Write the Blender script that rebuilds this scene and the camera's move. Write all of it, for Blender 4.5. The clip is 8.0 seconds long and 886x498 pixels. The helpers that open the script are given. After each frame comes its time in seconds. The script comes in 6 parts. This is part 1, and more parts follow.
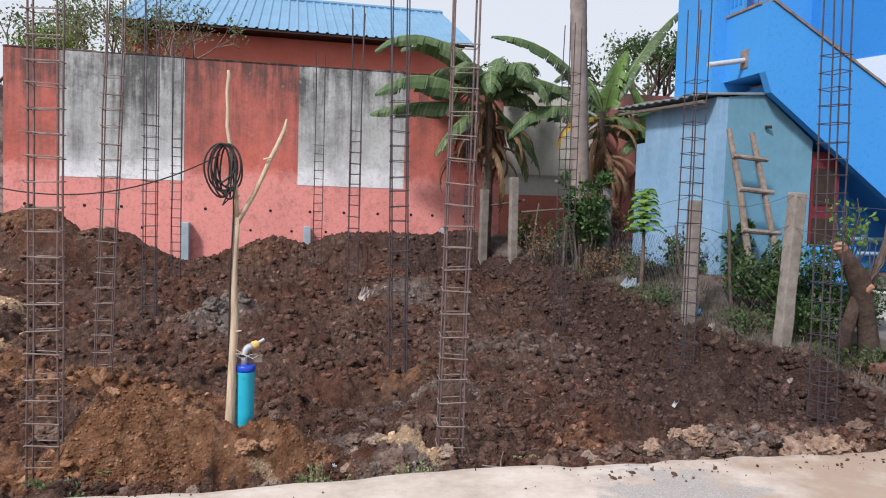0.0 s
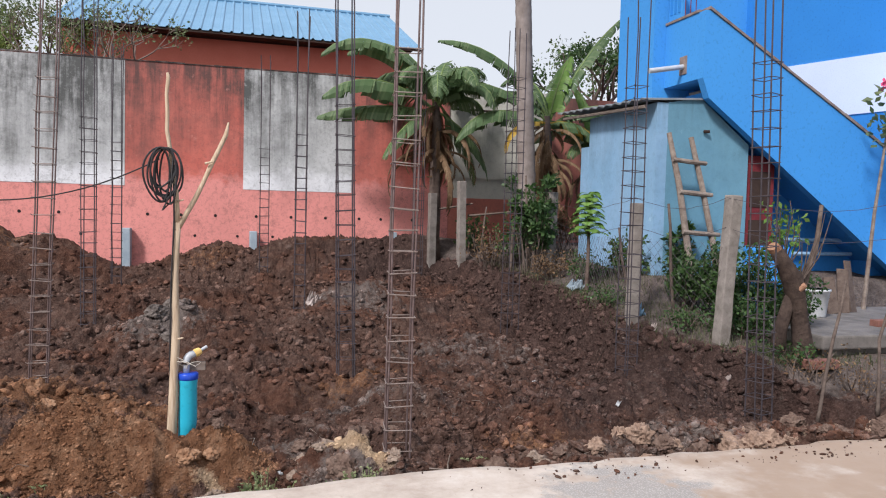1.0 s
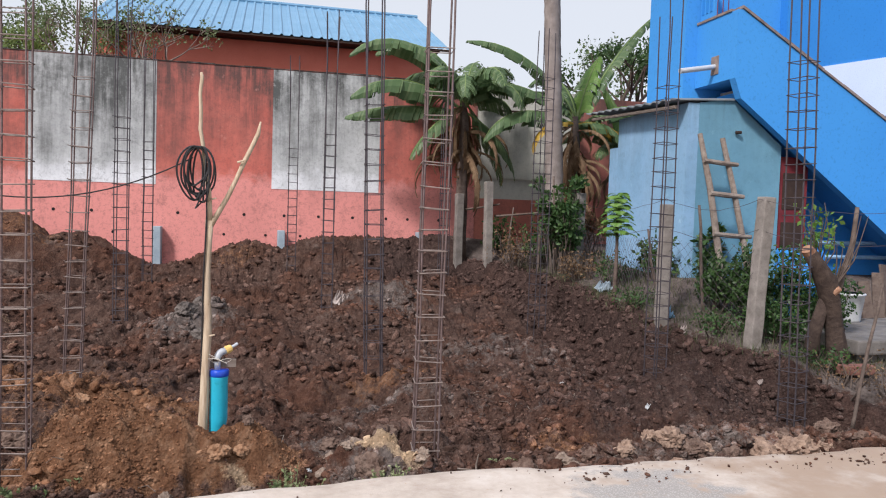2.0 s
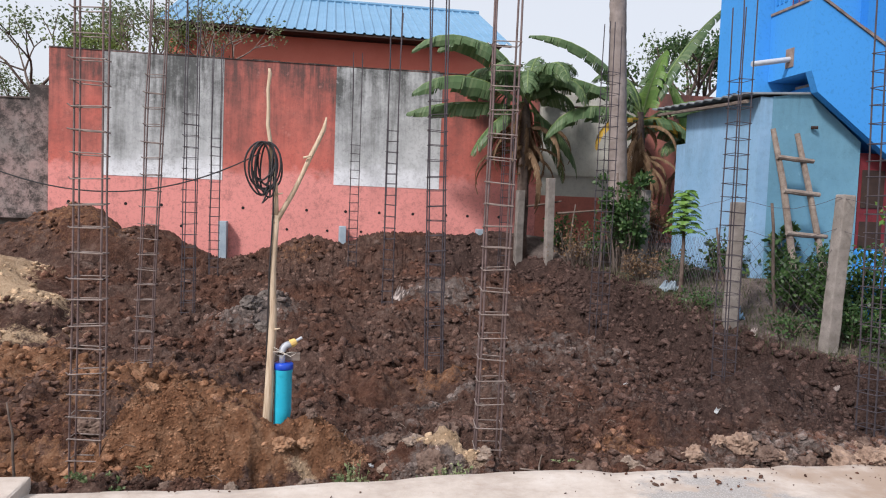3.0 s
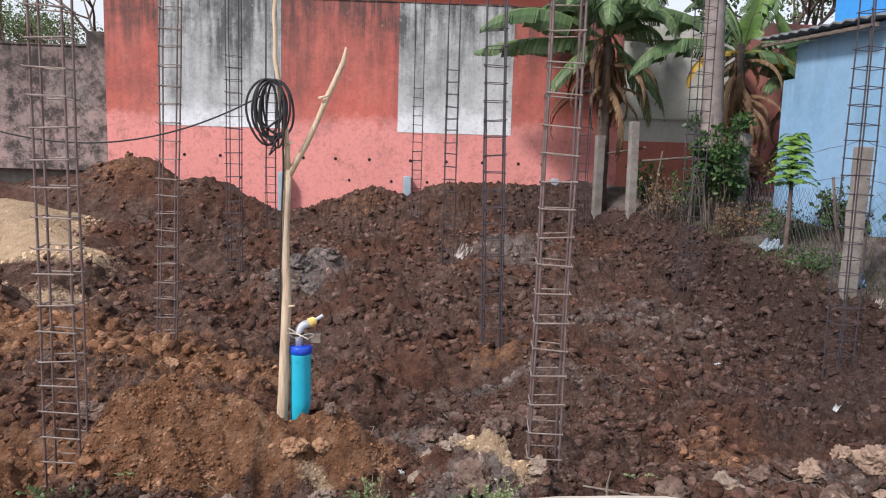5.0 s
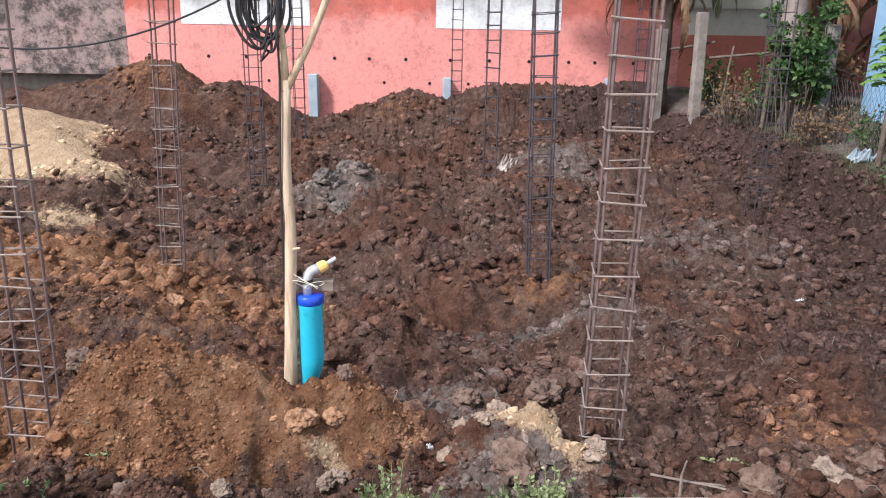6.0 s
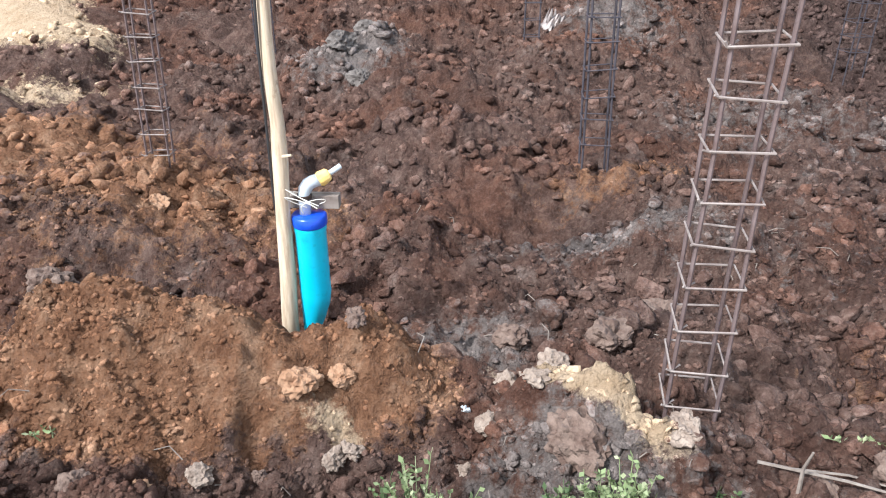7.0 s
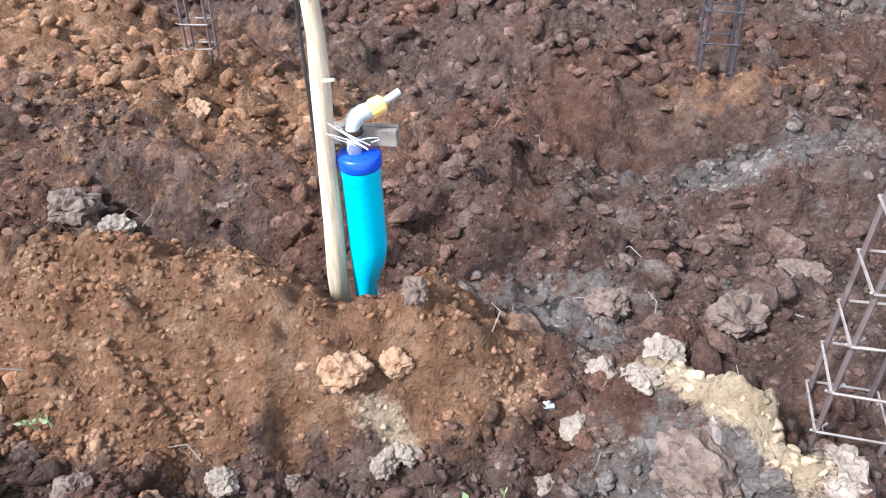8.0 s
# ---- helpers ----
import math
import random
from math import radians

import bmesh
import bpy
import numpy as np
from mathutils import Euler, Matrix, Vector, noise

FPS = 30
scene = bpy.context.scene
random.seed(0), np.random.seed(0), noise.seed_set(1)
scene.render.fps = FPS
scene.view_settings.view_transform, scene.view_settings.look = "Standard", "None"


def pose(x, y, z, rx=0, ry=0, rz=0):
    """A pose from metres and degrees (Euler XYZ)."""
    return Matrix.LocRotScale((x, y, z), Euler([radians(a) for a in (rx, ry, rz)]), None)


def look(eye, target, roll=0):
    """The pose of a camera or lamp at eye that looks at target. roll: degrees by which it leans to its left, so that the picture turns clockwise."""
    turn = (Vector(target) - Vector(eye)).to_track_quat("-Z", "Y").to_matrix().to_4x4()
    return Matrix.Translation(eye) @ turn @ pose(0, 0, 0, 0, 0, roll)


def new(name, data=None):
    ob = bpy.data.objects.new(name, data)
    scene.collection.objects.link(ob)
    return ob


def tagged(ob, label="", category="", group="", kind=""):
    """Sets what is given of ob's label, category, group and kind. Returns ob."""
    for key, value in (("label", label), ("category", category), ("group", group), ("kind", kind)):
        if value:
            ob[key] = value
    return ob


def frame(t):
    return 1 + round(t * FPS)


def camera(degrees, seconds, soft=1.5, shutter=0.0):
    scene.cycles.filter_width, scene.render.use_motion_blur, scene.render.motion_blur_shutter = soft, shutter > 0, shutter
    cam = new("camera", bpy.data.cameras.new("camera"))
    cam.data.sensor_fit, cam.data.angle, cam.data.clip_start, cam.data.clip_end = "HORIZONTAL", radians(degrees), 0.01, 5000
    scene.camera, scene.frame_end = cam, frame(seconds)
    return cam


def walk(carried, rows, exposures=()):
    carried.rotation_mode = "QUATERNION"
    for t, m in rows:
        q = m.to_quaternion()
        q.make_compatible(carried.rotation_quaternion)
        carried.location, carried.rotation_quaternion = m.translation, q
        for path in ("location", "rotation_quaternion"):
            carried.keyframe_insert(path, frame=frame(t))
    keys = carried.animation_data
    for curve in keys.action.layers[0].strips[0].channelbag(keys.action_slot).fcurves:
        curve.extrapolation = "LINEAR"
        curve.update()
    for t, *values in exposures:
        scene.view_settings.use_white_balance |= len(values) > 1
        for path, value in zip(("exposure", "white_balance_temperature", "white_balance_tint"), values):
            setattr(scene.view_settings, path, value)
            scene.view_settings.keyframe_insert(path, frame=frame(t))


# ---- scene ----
cam = camera(62.3, 8.0, soft=1.1)
PATH = [
    (0, (0.11, 0.678, 1.573), (0.517, 2.633, 1.461), 1.8),
    (0.5, (0.136, 0.661, 1.577), (0.611, 2.601, 1.472), 1.6),
    (1, (0.138, 0.658, 1.574), (0.676, 2.581, 1.476), 1.5),
    (2.5, (0.088, 0.69, 1.565), (0.489, 2.647, 1.462), 2.1),
    (3, (0.08, 0.728, 1.56), (0.399, 2.699, 1.448), 2.2),
    (3.5, (0.11, 0.843, 1.542), (0.373, 2.822, 1.421), 2.1),
    (4, (0.167, 1.047, 1.563), (0.382, 3.031, 1.423), 2.1),
    (4.5, (0.302, 1.302, 1.572), (0.465, 3.287, 1.393), 1.9),
    (6, (0.474, 2.401, 1.615), (0.46, 4.33, 1.085), 1.0),
    (6.5, (0.431, 2.822, 1.599), (0.381, 4.697, 0.903), 0.5),
    (7, (0.436, 3.253, 1.55), (0.345, 5.041, 0.66), -0.1),
    (7.5, (0.373, 3.573, 1.509), (0.231, 5.261, 0.446), -0.8),
    (8, (0.368, 3.876, 1.488), (0.094, 5.465, 0.304), -1.8),
]
walk(cam, [(t, look(eye, target, roll)) for t, eye, target, roll in PATH],
     exposures=[(0.0, -0.08, 6120, 14.5), (4.5, -0.01, 6080, 14.5), (6.0, 0.50, 6000, 13.5), (6.5, 0.75, 5900, 12), (7.2, 1.05, 5450, 5), (8.0, 1.25, 5250, 4)])

# ---- world, sun, exposure ----
world = bpy.data.worlds.new("sky")
scene.world = world
world.use_nodes = True
wn, wl = world.node_tree.nodes, world.node_tree.links
sky = wn.new("ShaderNodeTexSky")
sky.sky_type, sky.sun_disc = "NISHITA", False
SUN_EL, SUN_AZ = radians(50), radians(236)
sky.sun_elevation, sky.sun_rotation = SUN_EL, SUN_AZ
sky.air_density, sky.dust_density, sky.ozone_density = 1.0, 4.0, 1.0
haze = wn.new("ShaderNodeMix")
haze.data_type = "RGBA"
haze.inputs[0].default_value = 0.62
haze.inputs[7].default_value = (13.0, 13.2, 12.9, 1)
wl.new(sky.outputs[0], haze.inputs[6])
wl.new(haze.outputs[2], wn["Background"].inputs[0])
wn["Background"].inputs[1].default_value = 0.093
sun = new("sun", bpy.data.lights.new("sun", "SUN"))
sun.data.energy, sun.data.angle, sun.data.color = 4.5, radians(8), (1.0, 0.95, 0.88)
sun_dir = Vector((math.sin(SUN_AZ) * math.cos(SUN_EL), math.cos(SUN_AZ) * math.cos(SUN_EL), math.sin(SUN_EL)))
sun.matrix_world = look(sun_dir * 60, (0, 8, 0))

rnd = random.Random(7)
npr = np.random.RandomState(11)


# ---- materials ----
class Mat:
    """A small wrapper for building one node material."""

    def __init__(self, name, rough=0.8, metal=0.0, spec=0.3):
        self.m = bpy.data.materials.new(name)
        self.m.use_nodes = True
        self.n, self.l = self.m.node_tree.nodes, self.m.node_tree.links
        self.b = self.n["Principled BSDF"]
        self.b.inputs["Roughness"].default_value = rough
        self.b.inputs["Metallic"].default_value = metal
        self.b.inputs["Specular IOR Level"].default_value = spec
        self.co = self.n.new("ShaderNodeTexCoord").outputs["Object"]

    def scaled(self, sx, sy, sz, src=None):
        v = self.n.new("ShaderNodeMapping")
        v.inputs["Scale"].default_value = (sx, sy, sz)
        self.l.new(src or self.co, v.inputs["Vector"])
        return v.outputs[0]

    def noise(self, scale, detail=5, rough=0.6, vec=None):
        t = self.n.new("ShaderNodeTexNoise")
        t.inputs["Scale"].default_value, t.inputs["Detail"].default_value, t.inputs["Roughness"].default_value = scale, detail, rough
        self.l.new(vec or self.co, t.inputs["Vector"])
        return t.outputs["Fac"]

    def voronoi(self, scale, vec=None):
        t = self.n.new("ShaderNodeTexVoronoi")
        t.inputs["Scale"].default_value = scale
        self.l.new(vec or self.co, t.inputs["Vector"])
        return t.outputs["Distance"]

    def ramp(self, fac, *stops):
        r = self.n.new("ShaderNodeValToRGB")
        while len(r.color_ramp.elements) < len(stops):
            r.color_ramp.elements.new(0.5)
        for e, (p, c) in zip(r.color_ramp.elements, stops):
            e.position, e.color = p, (*c, 1) if len(c) == 3 else c
        self.l.new(fac, r.inputs[0])
        return r.outputs[0]

    def level(self, fac, a, b, lo=0.0, hi=1.0):
        r = self.n.new("ShaderNodeMapRange")
        r.inputs[1].default_value, r.inputs[2].default_value = a, b
        r.inputs[3].default_value, r.inputs[4].default_value = lo, hi
        self.l.new(fac, r.inputs[0])
        return r.outputs[0]

    def mix(self, fac, a, b, mode="MIX"):
        x = self.n.new("ShaderNodeMix")
        x.data_type, x.blend_type = "RGBA", mode
        for sock, v in ((x.inputs[0], fac), (x.inputs[6], a), (x.inputs[7], b)):
            if isinstance(v, (int, float)):
                sock.default_value = v
            elif isinstance(v, tuple):
                sock.default_value = (*v, 1)
            else:
                self.l.new(v, sock)
        return x.outputs[2]

    def math(self, op, a, b):
        x = self.n.new("ShaderNodeMath")
        x.operation = op
        for sock, v in ((x.inputs[0], a), (x.inputs[1], b)):
            if isinstance(v, (int, float)):
                sock.default_value = v
            else:
                self.l.new(v, sock)
        return x.outputs[0]

    def xyz(self):
        s = self.n.new("ShaderNodeSeparateXYZ")
        self.l.new(self.co, s.inputs[0])
        return s.outputs

    def random(self):
        return self.n.new("ShaderNodeObjectInfo").outputs["Random"]

    def island(self):
        return self.n.new("ShaderNodeNewGeometry").outputs["Random Per Island"]

    def colour(self, c):
        if isinstance(c, tuple):
            self.b.inputs["Base Color"].default_value = (*c, 1)
        else:
            self.l.new(c, self.b.inputs["Base Color"])
        return self

    def bump(self, h, strength=0.3, dist=0.01):
        b = self.n.new("ShaderNodeBump")
        b.inputs["Strength"].default_value, b.inputs["Distance"].default_value = strength, dist
        self.l.new(h, b.inputs["Height"])
        self.l.new(b.outputs[0], self.b.inputs["Normal"])
        return self


def simple(name, c1, c2, scale=8, rough=0.8, metal=0.0, bump=0.2, dist=0.004, spec=0.3, fine=60):
    """Two colours mixed by coarse and fine noise, with a fine relief."""
    m = Mat(name, rough, metal, spec)
    a = m.mix(m.level(m.noise(scale), 0.35, 0.65), c1, c2)
    dark = tuple(v * 0.6 for v in c1)
    a = m.mix(m.level(m.noise(fine, 3), 0.55, 0.75, 0, 0.5), a, dark)
    return m.colour(a).bump(m.noise(fine), bump, dist).m


def soil_material():
    m = Mat("soil", 0.95, 0, 0.12)
    zone = m.n.new("ShaderNodeAttribute")
    zone.attribute_name = "soil"
    s = m.n.new("ShaderNodeSeparateColor")
    m.l.new(zone.outputs["Color"], s.inputs[0])
    big, mid, fine = m.noise(1.1, 5), m.noise(9, 6, 0.65), m.noise(55, 4, 0.7)
    base = m.ramp(mid, (0.28, (0.050, 0.027, 0.021)), (0.5, (0.105, 0.060, 0.046)), (0.74, (0.215, 0.140, 0.112)))
    red = m.ramp(mid, (0.3, (0.064, 0.028, 0.019)), (0.7, (0.170, 0.083, 0.055)))
    base = m.mix(m.level(big, 0.47, 0.60), base, red)
    base = m.mix(m.level(m.noise(1.7, 6, 0.7), 0.52, 0.64, 0, 0.6), base, (0.034, 0.018, 0.015))
    base = m.mix(m.level(m.noise(2.6, 6, 0.7), 0.42, 0.30, 0, 0.6), base, m.ramp(mid, (0.3, (0.11, 0.078, 0.065)), (0.7, (0.31, 0.24, 0.205))))
    orange = m.ramp(mid, (0.28, (0.125, 0.054, 0.027)), (0.5, (0.240, 0.117, 0.062)), (0.75, (0.40, 0.235, 0.143)))
    sand = m.ramp(mid, (0.3, (0.40, 0.27, 0.16)), (0.7, (0.62, 0.46, 0.31)))
    grey = m.ramp(mid, (0.3, (0.100, 0.079, 0.071)), (0.7, (0.26, 0.212, 0.19)))
    wob = m.level(m.noise(11, 6, 0.8), 0.3, 0.7, -0.34, 0.34)

    def edge(ch):
        return m.level(m.math("ADD", s.outputs[ch], wob), 0.38, 0.62)

    moist = m.level(m.math("ADD", zone.outputs["Alpha"], wob), 0.3, 0.7, 0, 0.8)
    base = m.mix(moist, base, m.ramp(mid, (0.3, (0.028, 0.017, 0.016)), (0.72, (0.105, 0.066, 0.057))))
    c = m.mix(edge(2), base, grey)
    c = m.mix(edge(0), c, orange)
    c = m.mix(edge(1), c, sand)
    c = m.mix(m.level(fine, 0.5, 0.75, 0, 0.4), c, m.mix(0.45, c, (0.40, 0.31, 0.25)))
    c = m.mix(m.level(fine, 0.5, 0.25, 0, 0.5), c, (0.03, 0.017, 0.012))
    piece = m.level(m.island(), 0, 1, 0.62, 1.6)
    g = m.n.new("ShaderNodeCombineColor")
    for i in range(3):
        m.l.new(piece, g.inputs[i])
    c = m.mix(1.0, c, g.outputs[0], "MULTIPLY")
    h = m.math("ADD", m.math("ADD", m.noise(60, 6, 0.8), m.math("MULTIPLY", m.voronoi(34), 0.8)), m.math("MULTIPLY", m.voronoi(110), 0.35))
    return m.colour(c).bump(h, 1.0, 0.019).m


def wall_material(name, paint1, paint2, streak, amount, low=None, mottle=0.25):
    """Old limewash on render: rain streaks from the top, blotches, and a fresher band near the ground."""
    m = Mat(name, 0.92, 0, 0.15)
    z = m.xyz()[2]
    blot = m.noise(1.6, 6, 0.65)
    c = m.mix(m.level(blot, 0.35, 0.65), paint1, paint2)
    if low:
        c = m.mix(m.level(m.math("ADD", z, m.level(m.noise(5), 0.3, 0.7, -0.12, 0.12)), low[1] + 0.1, low[1] - 0.1), c, low[0])
    runs = m.level(m.noise(1.0, 5, 0.6, m.scaled(4.2, 4.2, 0.5)), 0.42, 0.60)
    thin = m.level(m.noise(1.0, 5, 0.7, m.scaled(22, 22, 0.8)), 0.42, 0.64)
    blots = m.level(m.noise(2.0, 9, 0.78), 0.40, 0.60)
    top = m.level(m.math("ADD", z, m.level(m.noise(0.9, 4), 0.3, 0.7, -0.7, 0.7)), 1.7, 4.0, 0.0, 1.0)
    mask = m.math("ADD", m.math("MULTIPLY", runs, 0.50), m.math("ADD", m.math("MULTIPLY", thin, 0.22), m.math("MULTIPLY", blots, 0.42)))
    st = m.level(m.math("MULTIPLY", top, m.math("ADD", mask, 0.16)), 0.0, 0.86, 0, amount)
    c = m.mix(st, c, streak)
    c = m.mix(m.level(m.noise(13, 7, 0.85), 0.50, 0.66, 0, 0.45 * amount), c, streak)
    c = m.mix(m.level(m.noise(30, 5, 0.8), 0.58, 0.75, 0, 0.45), c, tuple(v * 0.55 for v in paint1))
    c = m.mix(m.level(m.noise(4, 6, 0.8), 0.60, 0.72, 0, 0.35), c, tuple(min(0.8, v * 1.5 + 0.08) for v in paint1))
    c = m.mix(m.level(m.noise(2.3, 8, 0.85), 0.60 - 0.17 * mottle, 0.72 - 0.17 * mottle, 0, mottle), c, streak)
    return m.colour(c).bump(m.noise(40, 6, 0.7), 0.35, 0.006).m


SOIL = soil_material()
PINK = wall_material("pink_render", (0.60, 0.185, 0.145), (0.51, 0.135, 0.105), (0.12, 0.068, 0.062), 1.0, ((0.70, 0.28, 0.25), 2.1), 0.42)
WHITE_PANEL = wall_material("white_limewash", (0.60, 0.61, 0.61), (0.50, 0.51, 0.51), (0.085, 0.088, 0.085), 0.97, ((0.72, 0.73, 0.75), 2.25), 0.4)
CREAM = wall_material("cream_render", (0.66, 0.64, 0.56), (0.55, 0.53, 0.47), (0.20, 0.19, 0.165), 0.55)
SALMON = wall_material("salmon_render", (0.58, 0.21, 0.155), (0.50, 0.17, 0.13), (0.14, 0.09, 0.08), 0.8)
GREY_WALL = wall_material("stained_render", (0.26, 0.22, 0.205), (0.36, 0.25, 0.23), (0.04, 0.036, 0.034), 1.0, None, 0.9)
HOUSE_RED = simple("red_house_paint", (0.60, 0.17, 0.115), (0.68, 0.215, 0.15), 1.5, 0.85, bump=0.1)
ROOF_BLUE = simple("blue_sheet_metal", (0.115, 0.25, 0.39), (0.145, 0.29, 0.44), 2, 0.5, 0.0, 0.05, 0.002, 0.5, 20)
# dark timber; also the colour of the painted eave shadow on the red house
TIMBER_AND_SHADE = simple("dark_timber_and_shade", (0.03, 0.018, 0.015), (0.05, 0.03, 0.022), 6)
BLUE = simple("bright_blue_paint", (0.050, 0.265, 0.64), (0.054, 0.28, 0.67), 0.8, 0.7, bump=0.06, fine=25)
# darker copy of the house blue: shade in the colour; the drum's own blue
BLUE_DEEP_SHADED = simple("deep_and_shaded_blue_paint", (0.030, 0.205, 0.55), (0.036, 0.23, 0.59), 0.8, 0.7, bump=0.06, fine=25)
PALE_BAND = simple("pale_blue_paint", (0.60, 0.68, 0.82), (0.64, 0.72, 0.85), 1.0, 0.75, bump=0.05)
COPING = simple("worn_cement_coping", (0.16, 0.12, 0.105), (0.27, 0.215, 0.19), 9, 0.9)
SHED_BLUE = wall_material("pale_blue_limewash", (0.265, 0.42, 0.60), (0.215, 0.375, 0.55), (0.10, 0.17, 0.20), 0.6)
# teal hue, darkened as well: the front wall's shade is in the colour
SHED_TEAL_SHADED = wall_material("shaded_teal_limewash", (0.15, 0.31, 0.41), (0.125, 0.27, 0.37), (0.07, 0.13, 0.15), 0.55)
SHEET = simple("weathered_sheet", (0.20, 0.22, 0.23), (0.28, 0.30, 0.31), 5, 0.6, 0.4)
STEEL = simple("rusty_rebar", (0.115, 0.075, 0.068), (0.17, 0.125, 0.12), 14, 0.6, 0.35, 0.3, 0.001, 0.4, 120)
STEEL_DARK = simple("dark_rebar", (0.055, 0.048, 0.058), (0.085, 0.07, 0.075), 14, 0.6, 0.35, 0.3, 0.001, 0.4, 120)
STEEL_TIE = simple("stirrup_steel", (0.17, 0.13, 0.115), (0.28, 0.23, 0.205), 20, 0.7, 0.15, 0.3, 0.001, 0.4, 120)
CASING = simple("cyan_pvc", (0.03, 0.43, 0.60), (0.04, 0.47, 0.64), 6, 0.32, 0, 0.05, 0.001, 0.5, 40)
CAP_BLUE = simple("dark_blue_plastic", (0.01, 0.05, 0.42), (0.015, 0.07, 0.5), 8, 0.3, 0, 0.03, 0.001, 0.5)
PVC_WHITE = simple("grey_white_pvc", (0.40, 0.42, 0.45), (0.48, 0.50, 0.53), 12, 0.45, 0, 0.05, 0.001, 0.5)
YELLOW = simple("yellow_tape", (0.70, 0.45, 0.12), (0.78, 0.56, 0.22), 30, 0.6)
ROPE = simple("pale_twine", (0.55, 0.50, 0.43), (0.65, 0.60, 0.52), 40)
BLACK = simple("black_hose", (0.012, 0.011, 0.012), (0.02, 0.018, 0.02), 20, 0.45, 0, 0.05, 0.001, 0.5)
CONCRETE = simple("old_concrete", (0.17, 0.148, 0.13), (0.285, 0.255, 0.23), 7, 0.95, 0, 0.6, 0.006)
PIER = simple("blue_grey_cement", (0.27, 0.33, 0.38), (0.36, 0.42, 0.47), 5, 0.9)
BARK = simple("grey_bark", (0.085, 0.06, 0.05), (0.15, 0.115, 0.095), 9, 0.95, 0, 0.8, 0.012, 0.2, 30)
PALM_BARK = simple("palm_bark", (0.17, 0.14, 0.125), (0.27, 0.23, 0.21), 5, 0.95, 0, 0.6, 0.01, 0.2, 40)
STICK = simple("dry_stick", (0.15, 0.115, 0.095), (0.27, 0.225, 0.19), 12, 0.9)
CUT_WOOD = simple("cut_orange_wood", (0.26, 0.13, 0.08), (0.38, 0.22, 0.14), 14, 0.85)
RAG = simple("dirty_cloth", (0.26, 0.21, 0.19), (0.42, 0.36, 0.33), 14, 0.9)
PLASTIC = simple("pale_plastic", (0.46, 0.47, 0.48), (0.60, 0.61, 0.62), 10, 0.4)
DOOR_RED = simple("dark_red_door", (0.12, 0.015, 0.02), (0.17, 0.025, 0.03), 5, 0.6)
BRANCH = simple("dark_dry_branch", (0.075, 0.055, 0.046), (0.15, 0.115, 0.095), 12, 0.9, 0, 0.6, 0.006)
# darker concrete: the shade below the stair is put into the colour
SHADED_CONCRETE = simple("shaded_concrete", (0.11, 0.10, 0.092), (0.19, 0.172, 0.158), 5, 0.85, 0, 0.5, 0.006)
BRICK = simple("red_brick", (0.17, 0.075, 0.058), (0.24, 0.115, 0.09), 14, 0.9, 0, 0.5)
DARK = simple("dark_hollow", (0.012, 0.01, 0.01), (0.02, 0.016, 0.015), 10)


def peeled_wood():
    m = Mat("peeled_pole_wood", 0.7)
    grain = m.noise(1.0, 6, 0.7, m.scaled(60, 60, 5))
    c = m.ramp(grain, (0.3, (0.31, 0.215, 0.14)), (0.55, (0.51, 0.40, 0.285)), (0.8, (0.61, 0.51, 0.39)))
    c = m.mix(m.level(m.noise(9, 5, 0.8), 0.6, 0.72, 0, 0.8), c, (0.20, 0.11, 0.06))
    return m.colour(c).bump(grain, 0.4, 0.004).m


POLE = peeled_wood()


def leaf_material(name, c1, c2, c3, rough=0.5):
    m = Mat(name, rough, 0, 0.35)
    v = m.mix(m.level(m.noise(3, 4), 0.35, 0.65), c1, c2)
    v = m.mix(m.level(m.island(), 0.55, 1.0, 0, 0.8), v, c3)
    m.colour(v)
    t = m.n.new("ShaderNodeBsdfTranslucent")
    m.l.new(v, t.inputs[0])
    s = m.n.new("ShaderNodeMixShader")
    s.inputs[0].default_value = 0.3
    m.l.new(m.b.outputs[0], s.inputs[1])
    m.l.new(t.outputs[0], s.inputs[2])
    m.l.new(s.outputs[0], m.n["Material Output"].inputs[0])
    return m.m


LEAF_BANANA = leaf_material("banana_leaf", (0.07, 0.125, 0.05), (0.11, 0.175, 0.075), (0.19, 0.25, 0.125))
LEAF_BRIGHT = leaf_material("fresh_leaf", (0.10, 0.21, 0.035), (0.15, 0.27, 0.05), (0.20, 0.30, 0.075))
LEAF_DRY = leaf_material("dry_leaf", (0.13, 0.075, 0.04), (0.22, 0.14, 0.08), (0.28, 0.19, 0.11), 0.85)
LEAF_YELLOW = leaf_material("yellow_leaf", (0.42, 0.26, 0.03), (0.50, 0.33, 0.05), (0.34, 0.20, 0.04))
LEAF_TREE = leaf_material("tree_leaf", (0.085, 0.125, 0.05), (0.13, 0.175, 0.075), (0.21, 0.24, 0.12))
LEAF_BUSH = leaf_material("bush_leaf", (0.028, 0.065, 0.02), (0.055, 0.11, 0.03), (0.10, 0.17, 0.05))
LEAF_LIME = leaf_material("lime_leaf", (0.11, 0.17, 0.04), (0.17, 0.23, 0.06), (0.24, 0.28, 0.10))
LEAF_GRASS = leaf_material("dull_grass", (0.06, 0.078, 0.034), (0.10, 0.112, 0.055), (0.19, 0.17, 0.10), 0.8)
LEAF_PINK = leaf_material("pink_petal", (0.65, 0.06, 0.16), (0.72, 0.10, 0.22), (0.6, 0.05, 0.12))


